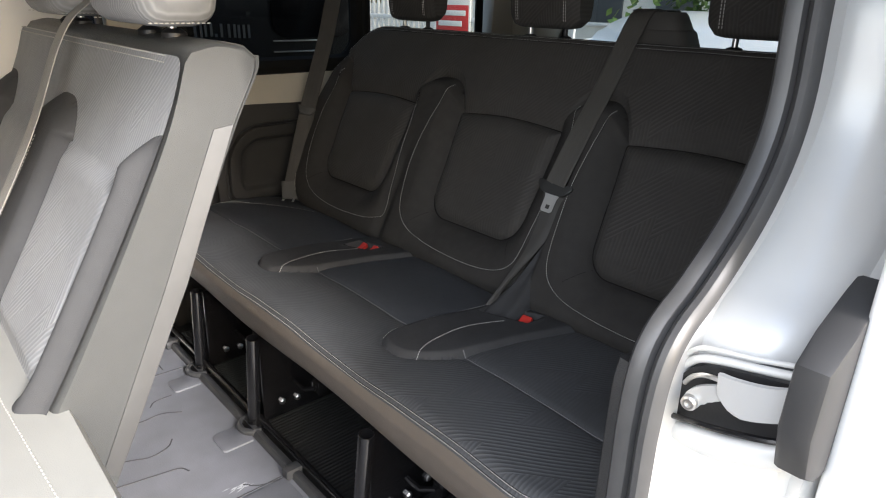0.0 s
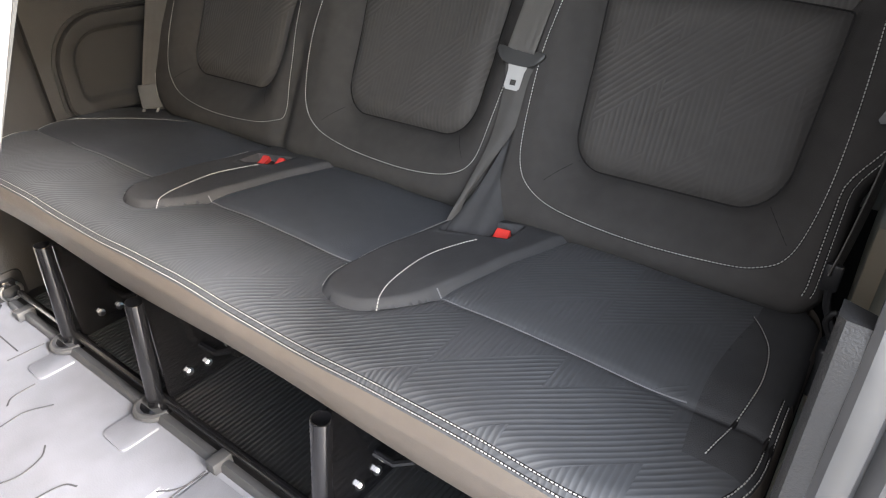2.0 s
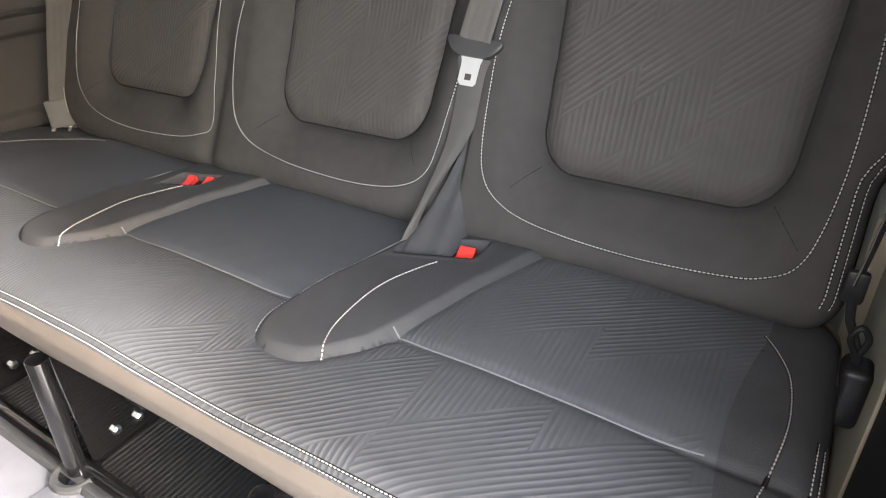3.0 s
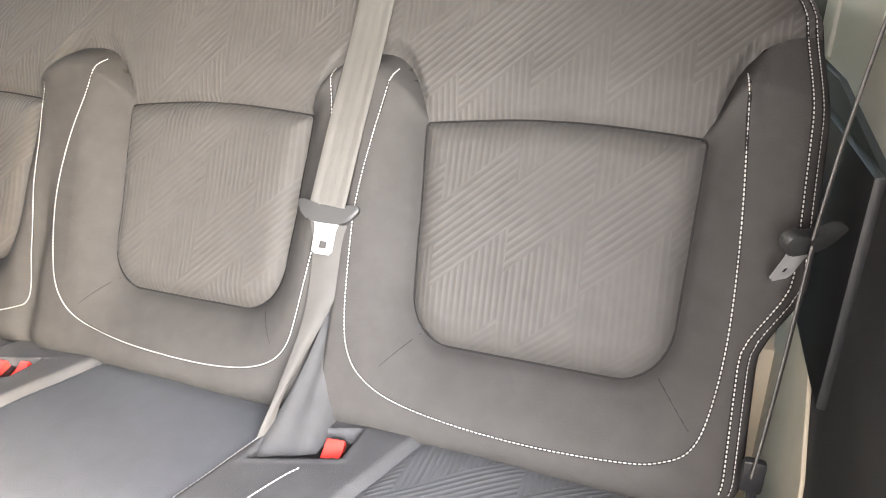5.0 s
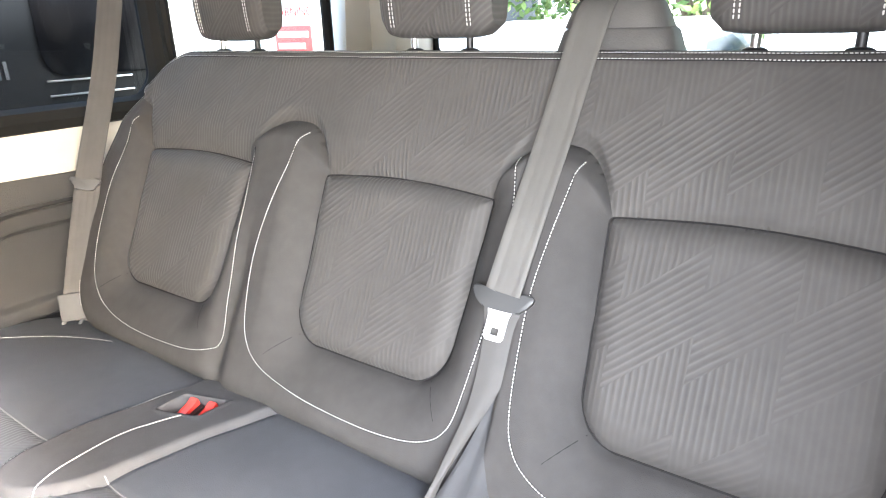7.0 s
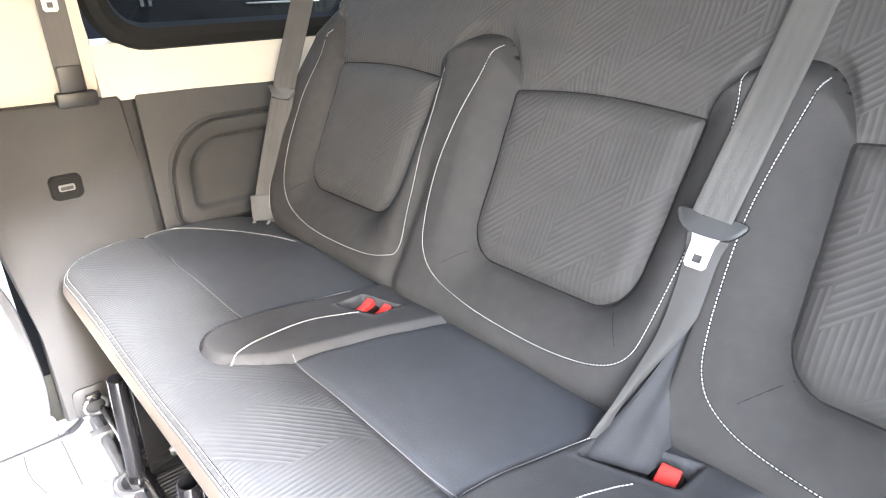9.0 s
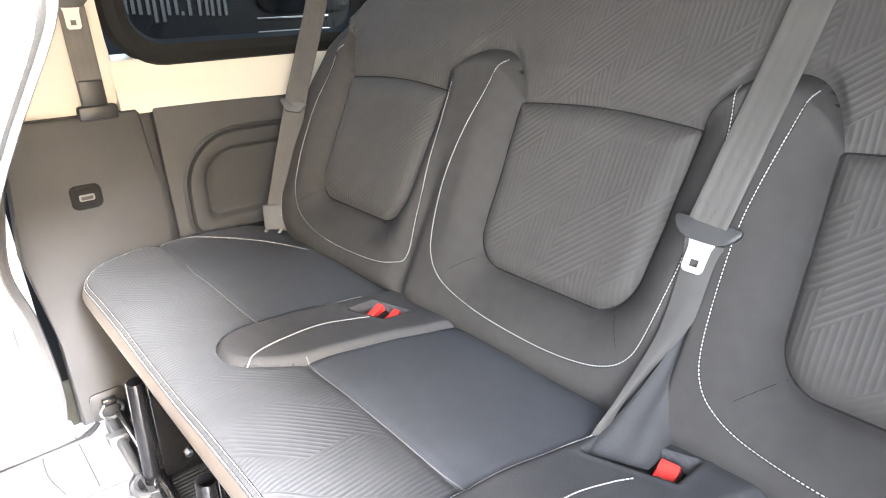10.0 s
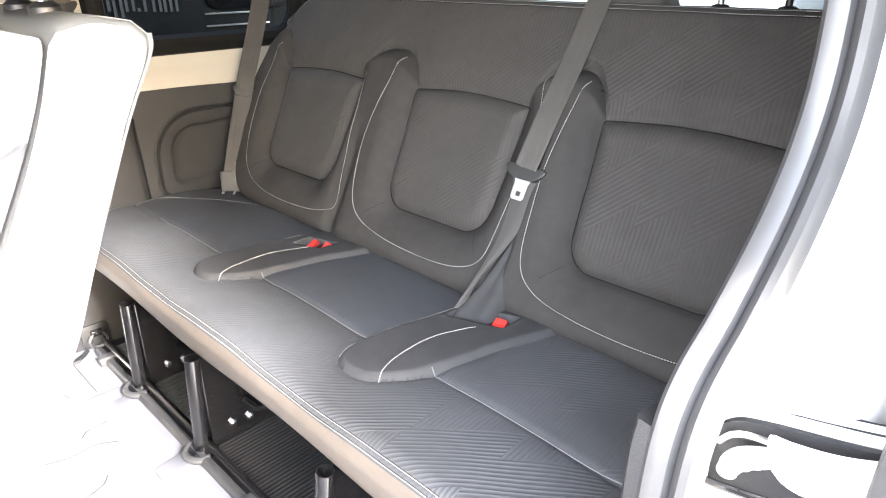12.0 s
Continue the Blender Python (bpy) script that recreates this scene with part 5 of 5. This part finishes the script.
extrude_outline(bm, [(p.x, p.y) for p in hook], 1, 0.007, 0.012, 0.0015)
part("arm_hook", bm, M_ARM, arm)
bm = bmesh.new()
lathe(bm, [(0.0075, -0.004), (0.0075, 0.004), (0.0055, 0.006), (0.0035, 0.006), (0.003, 0.003)], 16, pose(0.785, 0.005, 0.612, 90, 0, 8))
part("roller", bm, M_STEEL, arm)
bm = bmesh.new()
tube(bm, smooth_path([(0.772, 0.016, 0.622), (0.780, 0.014, 0.634), (0.792, 0.013, 0.641), (0.810, 0.013, 0.643)], 5), 0.0025, 8)
part("spring_clip", bm, M_STEEL, arm)
bm = bmesh.new()
sweep(bm, smooth_path([(0.768, 0.024, 0.556), (0.784, 0.020, 0.564), (0.818, 0.019, 0.571), (0.852, 0.020, 0.583), (0.872, 0.026, 0.593), (0.880, 0.040, 0.597)], 6), [(0.014 * math.cos(a), 0.011 * math.sin(a)) for a in [2 * math.pi * k / 16 for k in range(16)]], side=(0, 0, 1))
part("arm_ledge", bm, M_SILVER, arm, "rounded silver ledge below the slot")
door = thing("sliding_door", "open white van sliding door with a dark rubber bumper on its edge", "van door", at=(0.90, -0.08, -0.1))
bm = bmesh.new()
box(bm, 0.893, 0.925, 0.045, 1.20, -0.30, 1.25, 0.010, 3)
part("door_skin", bm, M_WHITE, door)
bm = bmesh.new()
extrude_outline(bm, [(0.095, 0.748), (0.072, 0.742), (0.022, 0.719), (-0.016, 0.702), (-0.020, 0.642), (-0.006, 0.598), (0.024, 0.578), (0.050, 0.575), (0.048, 0.640), (0.066, 0.690), (0.098, 0.715)], 0, 0.868, 0.896, 0.005)
part("edge_bumper", bm, M_BUMPER, door, "dark grey rubber edge bumper")
bm = bmesh.new()
lathe(bm, [(0.006, 0), (0.006, 0.004), (0.003, 0.006)], 10, pose(0.893, 0.09, 0.56, 0, -90, 0))
part("door_screw", bm, M_BLACK, door)

# near side shell ahead of the opening, roof rail and sill
bm = bmesh.new()
box(bm, 0.78, 0.86, -2.92, -1.35, -0.05, 0.68)
box(bm, 0.78, 0.86, -1.52, -1.35, 0.66, 1.34)
box(bm, 0.78, 0.86, -2.92, -1.35, 1.24, 1.34)
box(bm, 0.78, 0.86, -1.36, 0.08, 1.26, 1.34)
tagged(part("wall_near_front", bm, M_SILVER, smooth=False), "silver painted body round the door opening", "wall", kind="structure")
bm = bmesh.new()
box(bm, 0.74, 0.86, -1.36, -0.10, -0.10, -0.006, 0.01)
tagged(part("door_sill_near", bm, M_DARKPANEL), "dark plastic entry sill", "sill", kind="structure")

# ---- second row seat ----
row2 = thing("van_double_seat", "grey cloth and vinyl double seat of the row ahead", "van seat", at=(-0.25, -0.35, 0))
SX0, SX1 = -0.77, 0.200
# backrest profile (y, z): front face up, over the top, down the back
FRONT = [(-0.495, 0.38), (-0.417, 0.50), (-0.340, 0.63), (-0.268, 0.76), (-0.234, 0.83), (-0.212, 0.890)]
REAR = [(-0.118, 0.889), (-0.122, 0.868), (-0.156, 0.806), (-0.205, 0.70), (-0.245, 0.612), (-0.338, 0.422), (-0.382, 0.338), (-0.405, 0.29)]
prof = smooth_path([(0, y, z) for y, z in FRONT], 4) + smooth_path([(0, y, z) for y, z in ((-0.203, 0.901), (-0.168, 0.908), (-0.132, 0.902))], 3) + smooth_path([(0, y, z) for y, z in REAR], 4)
cen = Vector((0, sum(p.y for p in prof) / len(prof), sum(p.z for p in prof) / len(prof)))
bm = bmesh.new()
rings = []
for x, k in ((SX1 - 0.028, 1.0), (SX1 - 0.012, 0.995), (SX1 - 0.004, 0.975), (SX1, 0.94)):
    rings.append([bm.verts.new((x, cen.y + (p.y - cen.y) * k, cen.z + (p.z - cen.z) * (1 - (1 - k) * 0.35))) for p in prof])
for a, b in zip(rings, rings[1:]):
    for j in range(len(prof)):
        bm.faces.new((a[j], a[(j + 1) % len(prof)], b[(j + 1) % len(prof)], b[j]))
bm.faces.new(rings[-1])
part("side_panel", bm, M_SEATSIDE, row2, "plain grey vinyl side panel")
bm = bmesh.new()
tube(bm, [(SX1 - 0.010, p.y, p.z + 0.001) for p in smooth_path([(0, y, z) for y, z in REAR], 4)], 0.004, 6)
part("side_piping", bm, M_SEATSIDE, row2)
# velcro flap on the rear lower edge
bm = bmesh.new()
extrude_outline(bm, [(-0.162, 0.806), (-0.190, 0.802), (-0.279, 0.600), (-0.394, 0.360), (-0.374, 0.350), (-0.250, 0.600)], 0, SX1 - 0.004, SX1 + 0.0025, 0.001)
part("side_flap", bm, mat("dark_grey_vinyl_flap", (0.07, 0.07, 0.07), 0.55, var=0.1), row2, "darker zip flap along the rear edge")
# front cloth with lumbar panel and bolster, as a padded net over the profile
FP = smooth_path([(0, y, z) for y, z in FRONT], 12)
FZ = np.array([p.z for p in FP])
FY = np.array([p.y for p in FP])
R2_OUT = round_rect(SX0, SX1 - 0.004, 0.385, 0.890, 0.02, 4)
R2_C = (-0.010, -0.50)
R2_PAN = [round_rect(c - 0.15, c + 0.145, 0.47, 0.738, [0.04, 0.04, 0.01, 0.01], 6) for c in R2_C]


def row2_top(X, Z):
    top = np.full(X.shape, 0.738)
    for xb in (0.222, -0.255, -0.75):
        k = np.clip(np.abs(X - xb) / 0.11, 0, 1)
        top = np.maximum(top, 0.738 + 0.062 * (1 - k ** 3))
    return Z - top


def row2_panel(X, Z):
    return np.minimum.reduce([outline_distance(o, X, Z) for o in R2_PAN])


def row2_height(X, Z):
    d = np.minimum(row2_panel(X, Z), -row2_top(X, Z) * 0.75)
    rim = sstep(0.0, 0.035, -outline_distance(R2_OUT, X, Z))
    return rim * 0.028 * np.sin(np.clip(d / 0.036, 0, 1) * math.pi / 2) + sum(0.012 * sstep(0, 0.03, -outline_distance(o, X, Z)) for o in R2_PAN)


def row2_surf(X, Z):
    h = row2_height(X, Z) + 0.004
    Y = np.interp(Z, FZ, FY)
    return np.stack([X, Y - h * 0.88, Z + h * 0.3], -1)


def row2_region(X, Z):
    r = np.zeros(X.shape, int)
    for k, o in enumerate(R2_PAN):
        r = np.where(outline_distance(o, X, Z) < 0, 2 + k, r)
    return np.where((r == 0) & (row2_top(X, Z) > 0), 1, r)


# lightened copy of the ribbed cloth, with the strong daylight in its colour
M_ROW2RIB = ribbed("daylit_ribbed_cloth", (0.225, 0.230, 0.240), (0, 2), 0.0075, 0.08, 0.35)
M_ROW2 = mat("plain_grey_cloth", (0.046, 0.047, 0.050), 0.8, var=0.1, vscale=45, bump=0.2, bscale=900)
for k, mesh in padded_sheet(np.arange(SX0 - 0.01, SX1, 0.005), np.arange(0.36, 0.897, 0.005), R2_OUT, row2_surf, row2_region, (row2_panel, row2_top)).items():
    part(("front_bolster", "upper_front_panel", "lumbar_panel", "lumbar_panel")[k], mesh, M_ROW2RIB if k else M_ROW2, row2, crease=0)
bm = bmesh.new()
sweep(bm, [(SX0, 0, 0), (SX1 - 0.028, 0, 0)], [(p.y + 0.006, p.z) for p in prof], side=(0, 1, 0))
part("backrest_core", bm, M_SEATSIDE, row2)
for off in (0.012, 0.020):
    path = [Vector((x, -0.214 - off * 0.4, 0.902 - off)) for x in np.arange(SX0 + 0.02, SX1 - 0.04, 0.02)]
    part("stitching", stitches(path, lambda p: Vector((0, -0.9, 0.4)), 0.005, 0.007, 0.001), M_THREAD, row2)
path = [Vector((-0.02 + 0.03 * math.sin(k / 30), float(np.interp(z, FZ, FY)) - 0.030, z + 0.008)) for k, z in enumerate(np.arange(0.45, 0.74, 0.01))]
part("stitching", stitches([p + Vector((-0.26, 0, 0)) for p in path], lambda p: Vector((0, -0.9, 0.4)), 0.005, 0.007, 0.001), M_THREAD, row2)
# cushion, its vinyl paled to carry the sunlight on it
bm = bmesh.new()
o = round_rect(SX0, 0.47, -1.02, -0.405, [0.10, 0.10, 0.03, 0.03], 8)
lo, hi, mid = [[bm.verts.new((x * (1 - s) + -0.25 * s, y * (1 - s) - 0.70 * s, z)) for x, y in o] for s, z in ((0.02, 0.29), (0.03, 0.474), (0.0, 0.450))]
for a, b in ((lo, mid), (mid, hi)):
    for k in range(len(o)):
        bm.faces.new((a[k], a[(k + 1) % len(o)], b[(k + 1) % len(o)], b[k]))
bm.faces.new(hi)
bm.faces.new(lo[::-1])
part("seat_cushion", bm, mat("sunlit_seat_vinyl", (0.26, 0.26, 0.245), 0.5, var=0.06, vscale=20, bump=0.2, bscale=700), row2, "grey vinyl cushion, sunlight painted into its colour")
path = [Vector((x, -0.470 + 0.06 * (x - 0.2), 0.4745)) for x in np.arange(-0.2, 0.42, 0.02)]
part("cushion_stitching", stitches(path, lambda p: Vector((0, 0, 1)), 0.006, 0.008, 0.0012), M_THREAD, row2)
for x in (-0.70, 0.05):
    bm = bmesh.new()
    box(bm, x - 0.02, x + 0.02, -0.90, -0.48, 0.0, 0.30, 0.008)
    part("leg", bm, M_BLACK, row2)
# headrests of the row ahead
for cx in (-0.015, -0.50):
    h = thing("headrest", "grey cloth headrest of the row ahead on steel posts", "headrest", "second row headrests", at=(cx, -0.20, 0.872))
    bm = bmesh.new()
    box(bm, cx - 0.13, cx + 0.13, -0.232, -0.120, 0.922, 1.09, 0.035, 4)
    pad = part("pad", bm, M_ROW2RIB, h)
    for s in (-1, 1):
        bm = bmesh.new()
        tube(bm, [(cx + s * 0.05, -0.165, 0.89), (cx + s * 0.05, -0.17, 0.97)], 0.006, 10)
        part("post", bm, M_STEEL, h)
        bm = bmesh.new()
        lathe(bm, [(0.018, 0), (0.018, 0.008), (0.010, 0.014)], 12, pose(cx + s * 0.05, -0.165, 0.904))
        part("post_sleeve", bm, M_BLACK, h)
        path = [Vector((cx + s * 0.124, y, 0.928)) for y in np.arange(-0.220, -0.132, 0.01)]
        part("stitching", stitches(path, lambda p: Vector((0.5 * s, -0.3, -0.8)).normalized(), 0.005, 0.007, 0.001), M_THREAD, pad)
sb = thing("second_row_belt", "grey seat belt across the row ahead, painted sunlit", "seat belt", at=(-0.2, -0.2, 0.87))
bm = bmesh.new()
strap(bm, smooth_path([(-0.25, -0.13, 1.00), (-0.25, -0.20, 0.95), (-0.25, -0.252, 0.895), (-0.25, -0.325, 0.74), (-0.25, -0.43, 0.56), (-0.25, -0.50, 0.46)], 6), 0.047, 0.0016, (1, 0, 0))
# webbing paled: the sun on it is put into the colour
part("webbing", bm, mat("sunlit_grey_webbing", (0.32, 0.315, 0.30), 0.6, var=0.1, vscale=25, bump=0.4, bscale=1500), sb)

# ---- outside ----
bm = bmesh.new()
bmesh.ops.create_grid(bm, x_segments=40, y_segments=40, size=300)
for v in bm.verts:
    v.co.z = -0.58
tagged(part("ground", bm, M_ASPHALT, smooth=False), "pale yard ground, lightened to bounce daylight", "ground", kind="structure")

# dark van standing close alongside
nv = thing("parked_dark_van", "dark grey van parked close alongside with pale lettering", "van", at=(-2.2, 0.0, -0.58))
NX = -1.62
bm = bmesh.new()
extrude_outline(bm, round_rect(-3.6, 1.30, -0.30, 1.40, [0.1, 0.12, 0.25, 0.3], 8), 0, NX - 1.8, NX, 0.05)
part("body", bm, M_VANGREY, nv)
bm = bmesh.new()
extrude_outline(bm, round_rect(0.84, 1.24, 0.80, 1.30, 0.07, 6), 0, NX - 0.002, NX + 0.008, 0.003)
part("rear_glass", bm, M_VANGLASS, nv, "black tinted glass")
bm = bmesh.new()
extrude_outline(bm, round_rect(-2.4, -0.4, 0.86, 1.28, 0.07, 6), 0, NX - 0.002, NX + 0.008, 0.003)
part("side_glass", bm, M_VANGLASS, nv)
for z in (0.740, 0.785):
    bm = bmesh.new()
    box(bm, NX, NX + 0.010, 0.84, 1.12, z, z + 0.006, 0.002)
    part("bright_strip", bm, M_STEEL, nv)
y = 0.245
for strokes, w, h in ((1, 0.016, 0.070), (2, 0.030, 0.052), (2, 0.034, 0.075), (1, 0.020, 0.052), (2, 0.034, 0.052), (2, 0.030, 0.052), (1, 0.018, 0.070), (1, 0.012, 0.070), (2, 0.034, 0.075), (2, 0.034, 0.052), (1, 0.010, 0.012), (1, 0.030, 0.052), (2, 0.034, 0.052), (3, 0.054, 0.052)):
    low = 0.826 - 0.06 * (y - 0.30) - (0.022 if h == 0.075 else 0)
    for k in range(strokes):
        a = y + (w - 0.010) * (k / (strokes - 1) if strokes > 1 else 0.3)
        bm = bmesh.new()
        box(bm, NX, NX + 0.004, a, a + 0.010, low, low + h, 0.001)
        part("lettering_bar", bm, M_LETTER, nv, smooth=False)
    y += w + 0.008
for yy in (-2.7, 0.35):
    bm = bmesh.new()
    lathe(bm, [(0.20, -0.1), (0.33, -0.09), (0.34, 0.0), (0.33, 0.09), (0.20, 0.1)], 24, pose(NX - 0.12, yy, -0.24, 0, 90, 0))
    wheel = part("wheel", bm, M_TYRE, nv)
    bm = bmesh.new()
    lathe(bm, [(0.20, -0.02), (0.21, 0.09), (0.05, 0.10)], 20, pose(NX - 0.12, yy, -0.24, 0, 90, 0))
    part("rim", bm, M_STEEL, wheel)


def car(cx, cy, turn, length=4.2, paint=M_WHITE, name="parked_white_car", label="white parked car with dark windows"):
    c = thing(name, label, "car", "parked cars", at=(cx, cy, -0.58))
    m = Matrix.Translation((cx, cy, -0.58)) @ pose(0, 0, 0, 0, 0, turn)
    L = length / 2

    def add(nm, bm, mt, parent, lab=""):
        bmesh.ops.transform(bm, matrix=m, verts=bm.verts)
        return part(nm, bm, mt, parent, lab)
    bm = bmesh.new()
    side = smooth_path([(-L, 0.35, 0), (-L + 0.05, 0.75, 0), (-L * 0.55, 0.92, 0), (-L * 0.25, 1.38, 0), (L * 0.35, 1.46, 0), (L * 0.85, 1.0, 0), (L, 0.85, 0), (L, 0.35, 0), (0, 0.25, 0)], 5, True)
    extrude_outline(bm, [(p.x, p.y) for p in side], 1, -0.86, 0.86, 0.10)
    body = add("body", bm, paint, c)
    for s in (-1, 1):
        bm = bmesh.new()
        extrude_outline(bm, [(-L * 0.45, 0.96), (-L * 0.2, 1.33), (L * 0.33, 1.39), (L * 0.72, 1.0)], 1, s * 0.80, s * 0.868, 0.01)
        add("side_window", bm, M_CARGLASS, c)
        for q in (-0.62, 0.62):
            bm = bmesh.new()
            lathe(bm, [(0.18, -0.1), (0.30, -0.09), (0.31, 0), (0.30, 0.09), (0.18, 0.1)], 20, pose(q * L, s * 0.78, 0.31, 90, 0, 0))
            wheel = add("wheel", bm, M_TYRE, c)
    bm = bmesh.new()
    box(bm, L - 0.06, L + 0.01, -0.75, -0.5, 0.7, 0.85, 0.02)
    add("tail_lamp", bm, M_SIGNRED, c)
    bm = bmesh.new()
    box(bm, L - 0.06, L + 0.01, 0.5, 0.75, 0.7, 0.85, 0.02)
    add("tail_lamp", bm, M_SIGNRED, c)
    return c


car(-1.7, 6.0, 84)
car(0.4, 6.6, 92)
car(-3.4, 7.6, 60)

# railing fence behind the yard
fence = thing("railing_fence", "white metal railing fence along the yard", "fence", at=(-5, 4.6, -0.58))
for z in (0.25, 0.75, 1.25):
    bm = bmesh.new()
    box(bm, -9.2, -2.9, 4.58, 4.62, z, z + 0.05, 0.008)
    part("rail", bm, M_RAIL, fence)
bm = bmesh.new()
box(bm, -0.014, 0.014, 4.585, 4.615, -0.50, 1.60, 0.004)
first = part("bar", bm, M_RAIL, fence)
for k in range(62):
    b = new("bar", first.data)
    b.parent = fence
    b.matrix_parent_inverse = first.matrix_parent_inverse.copy()
    b.location = (-9.1 + k * 0.1, 0, 0)
first.location = (-2.9, 0, 0)

# pale building and warning sign
bld = thing("pale_building", "pale rendered building with dark windows", "building", at=(-6, 14, -0.58))
bm = bmesh.new()
box(bm, -16, -4.2, 12.0, 18, -0.58, 5.5)
wallb = part("wall", bm, M_WALLPAINT, bld, smooth=False)
bm = bmesh.new()
box(bm, -16.3, -3.9, 11.7, 18.3, 5.5, 5.8, 0.03)
part("roof", bm, M_VANGREY, bld)
for k in range(6):
    for z in (0.6, 3.2):
        bm = bmesh.new()
        box(bm, -15 + k * 1.7, -14.1 + k * 1.7, 11.96, 12.02, z, z + 1.3, 0.01)
        wd = part("window", bm, M_CARGLASS, bld)
        bm = bmesh.new()
        box(bm, -15.06 + k * 1.7, -14.04 + k * 1.7, 11.92, 12.03, z - 0.08, z - 0.01, 0.01)
        part("sill", bm, M_RAIL, wd)


def lettering(text, size, at, material, parent, rot=(90, 0, 0)):
    cu = bpy.data.curves.new("lettering", "FONT")
    cu.body = text
    cu.size = size
    cu.extrude = 0.002
    cu.align_x = "CENTER"
    ob = bpy.data.objects.new("lettering", cu)
    me = bpy.data.meshes.new_from_object(ob)
    bpy.data.objects.remove(ob)
    me.materials.append(material)
    t = new("lettering", me)
    t.parent = parent
    t.matrix_parent_inverse = Matrix.Translation(parent.location).inverted()
    t.matrix_basis = pose(*at, *rot)
    return t


SGX, SGY, SGZ = -4.05, 4.1, 0.95
sg = thing("warning_sign", "white warning sign board with red lettering on a post", "sign", at=(SGX, SGY, -0.58))
bm = bmesh.new()
box(bm, SGX - 0.26, SGX + 0.26, SGY - 0.006, SGY + 0.006, SGZ - 0.45, SGZ + 0.20, 0.004)
part("board", bm, M_SIGNWHITE, sg)
lettering("WARNING", 0.115, (SGX, SGY - 0.010, SGZ + 0.06), M_SIGNRED, sg)
bm = bmesh.new()
box(bm, SGX - 0.24, SGX + 0.24, SGY - 0.010, SGY - 0.005, SGZ - 0.42, SGZ - 0.02, 0.002)
part("red_field", bm, M_SIGNRED, sg)
for k in range(3):
    bm = bmesh.new()
    box(bm, SGX - 0.20, SGX + 0.20 - 0.05 * k, SGY - 0.014, SGY - 0.009, SGZ - 0.12 - k * 0.10, SGZ - 0.07 - k * 0.10, 0.001)
    part("lettering_bar", bm, M_SIGNWHITE, sg)
bm = bmesh.new()
tube(bm, [(SGX, SGY + 0.03, -0.58), (SGX, SGY + 0.03, SGZ + 0.2)], 0.025, 8)
part("post", bm, M_STEEL, sg)


def tree(name, label, cx, cy, height, spread, seed, count=2600):
    rnd = random.Random(seed)
    t = thing(name, label, "tree", "trees behind the yard", at=(cx, cy, -0.58))
    bm = bmesh.new()
    limbs = []
    for k in range(6):
        a = k * 1.05 + rnd.random()
        end = Vector((cx + spread * 0.7 * math.cos(a), cy + spread * 0.5 * math.sin(a), -0.58 + height * (0.55 + 0.35 * rnd.random())))
        limbs.append(end)
        mid = Vector((cx, cy, -0.58 + height * 0.35)) * 0.5 + end * 0.5
        tube(bm, smooth_path([(cx, cy, -0.58 + height * 0.22), mid, end], 4), 0.05, 6)
    sweep(bm, [(cx, cy, -0.58), (cx, cy, -0.58 + height * 0.3), (cx + 0.05, cy, -0.58 + height * 0.6)], circle(0.12, 8))
    part("trunk", bm, M_BARK, t)
    verts, faces = [], []
    hubs = [(Vector((cx + rnd.gauss(0, spread * 0.55), cy + rnd.gauss(0, spread * 0.35), -0.58 + height * (0.12 + 0.85 * rnd.random()))), spread * (0.18 + 0.25 * rnd.random())) for _ in range(34)]
    for _ in range(count):
        c, r = rnd.choice(hubs)
        p = c + Vector((rnd.gauss(0, 1), rnd.gauss(0, 1), rnd.gauss(0, 1))).normalized() * r * rnd.random() ** 0.4
        s = 0.05 + 0.05 * rnd.random()
        u = Vector((rnd.gauss(0, 1), rnd.gauss(0, 1), rnd.gauss(0, 1))).normalized() * s
        v = u.orthogonal().normalized() * s * 0.55
        b = len(verts)
        verts += [p - u, p + v, p + u, p - v]
        faces.append((b, b + 1, b + 2, b + 3))
    tagged(part("crown", (verts, [], faces), M_LEAF, t, smooth=False), kind="stuff")


tree("leafy_tree", "leafy green tree behind the parked cars", -3.4, 9.5, 4.0, 1.7, 3)
tree("leafy_tree", "leafy green tree behind the parked cars", -1.6, 9.0, 3.6, 1.5, 5)
tree("leafy_tree", "leafy green tree behind the parked cars", 0.6, 10.0, 4.2, 1.6, 9)
tree("leafy_tree", "leafy green tree behind the parked cars", 4.0, 12.5, 5.0, 2.2, 13)
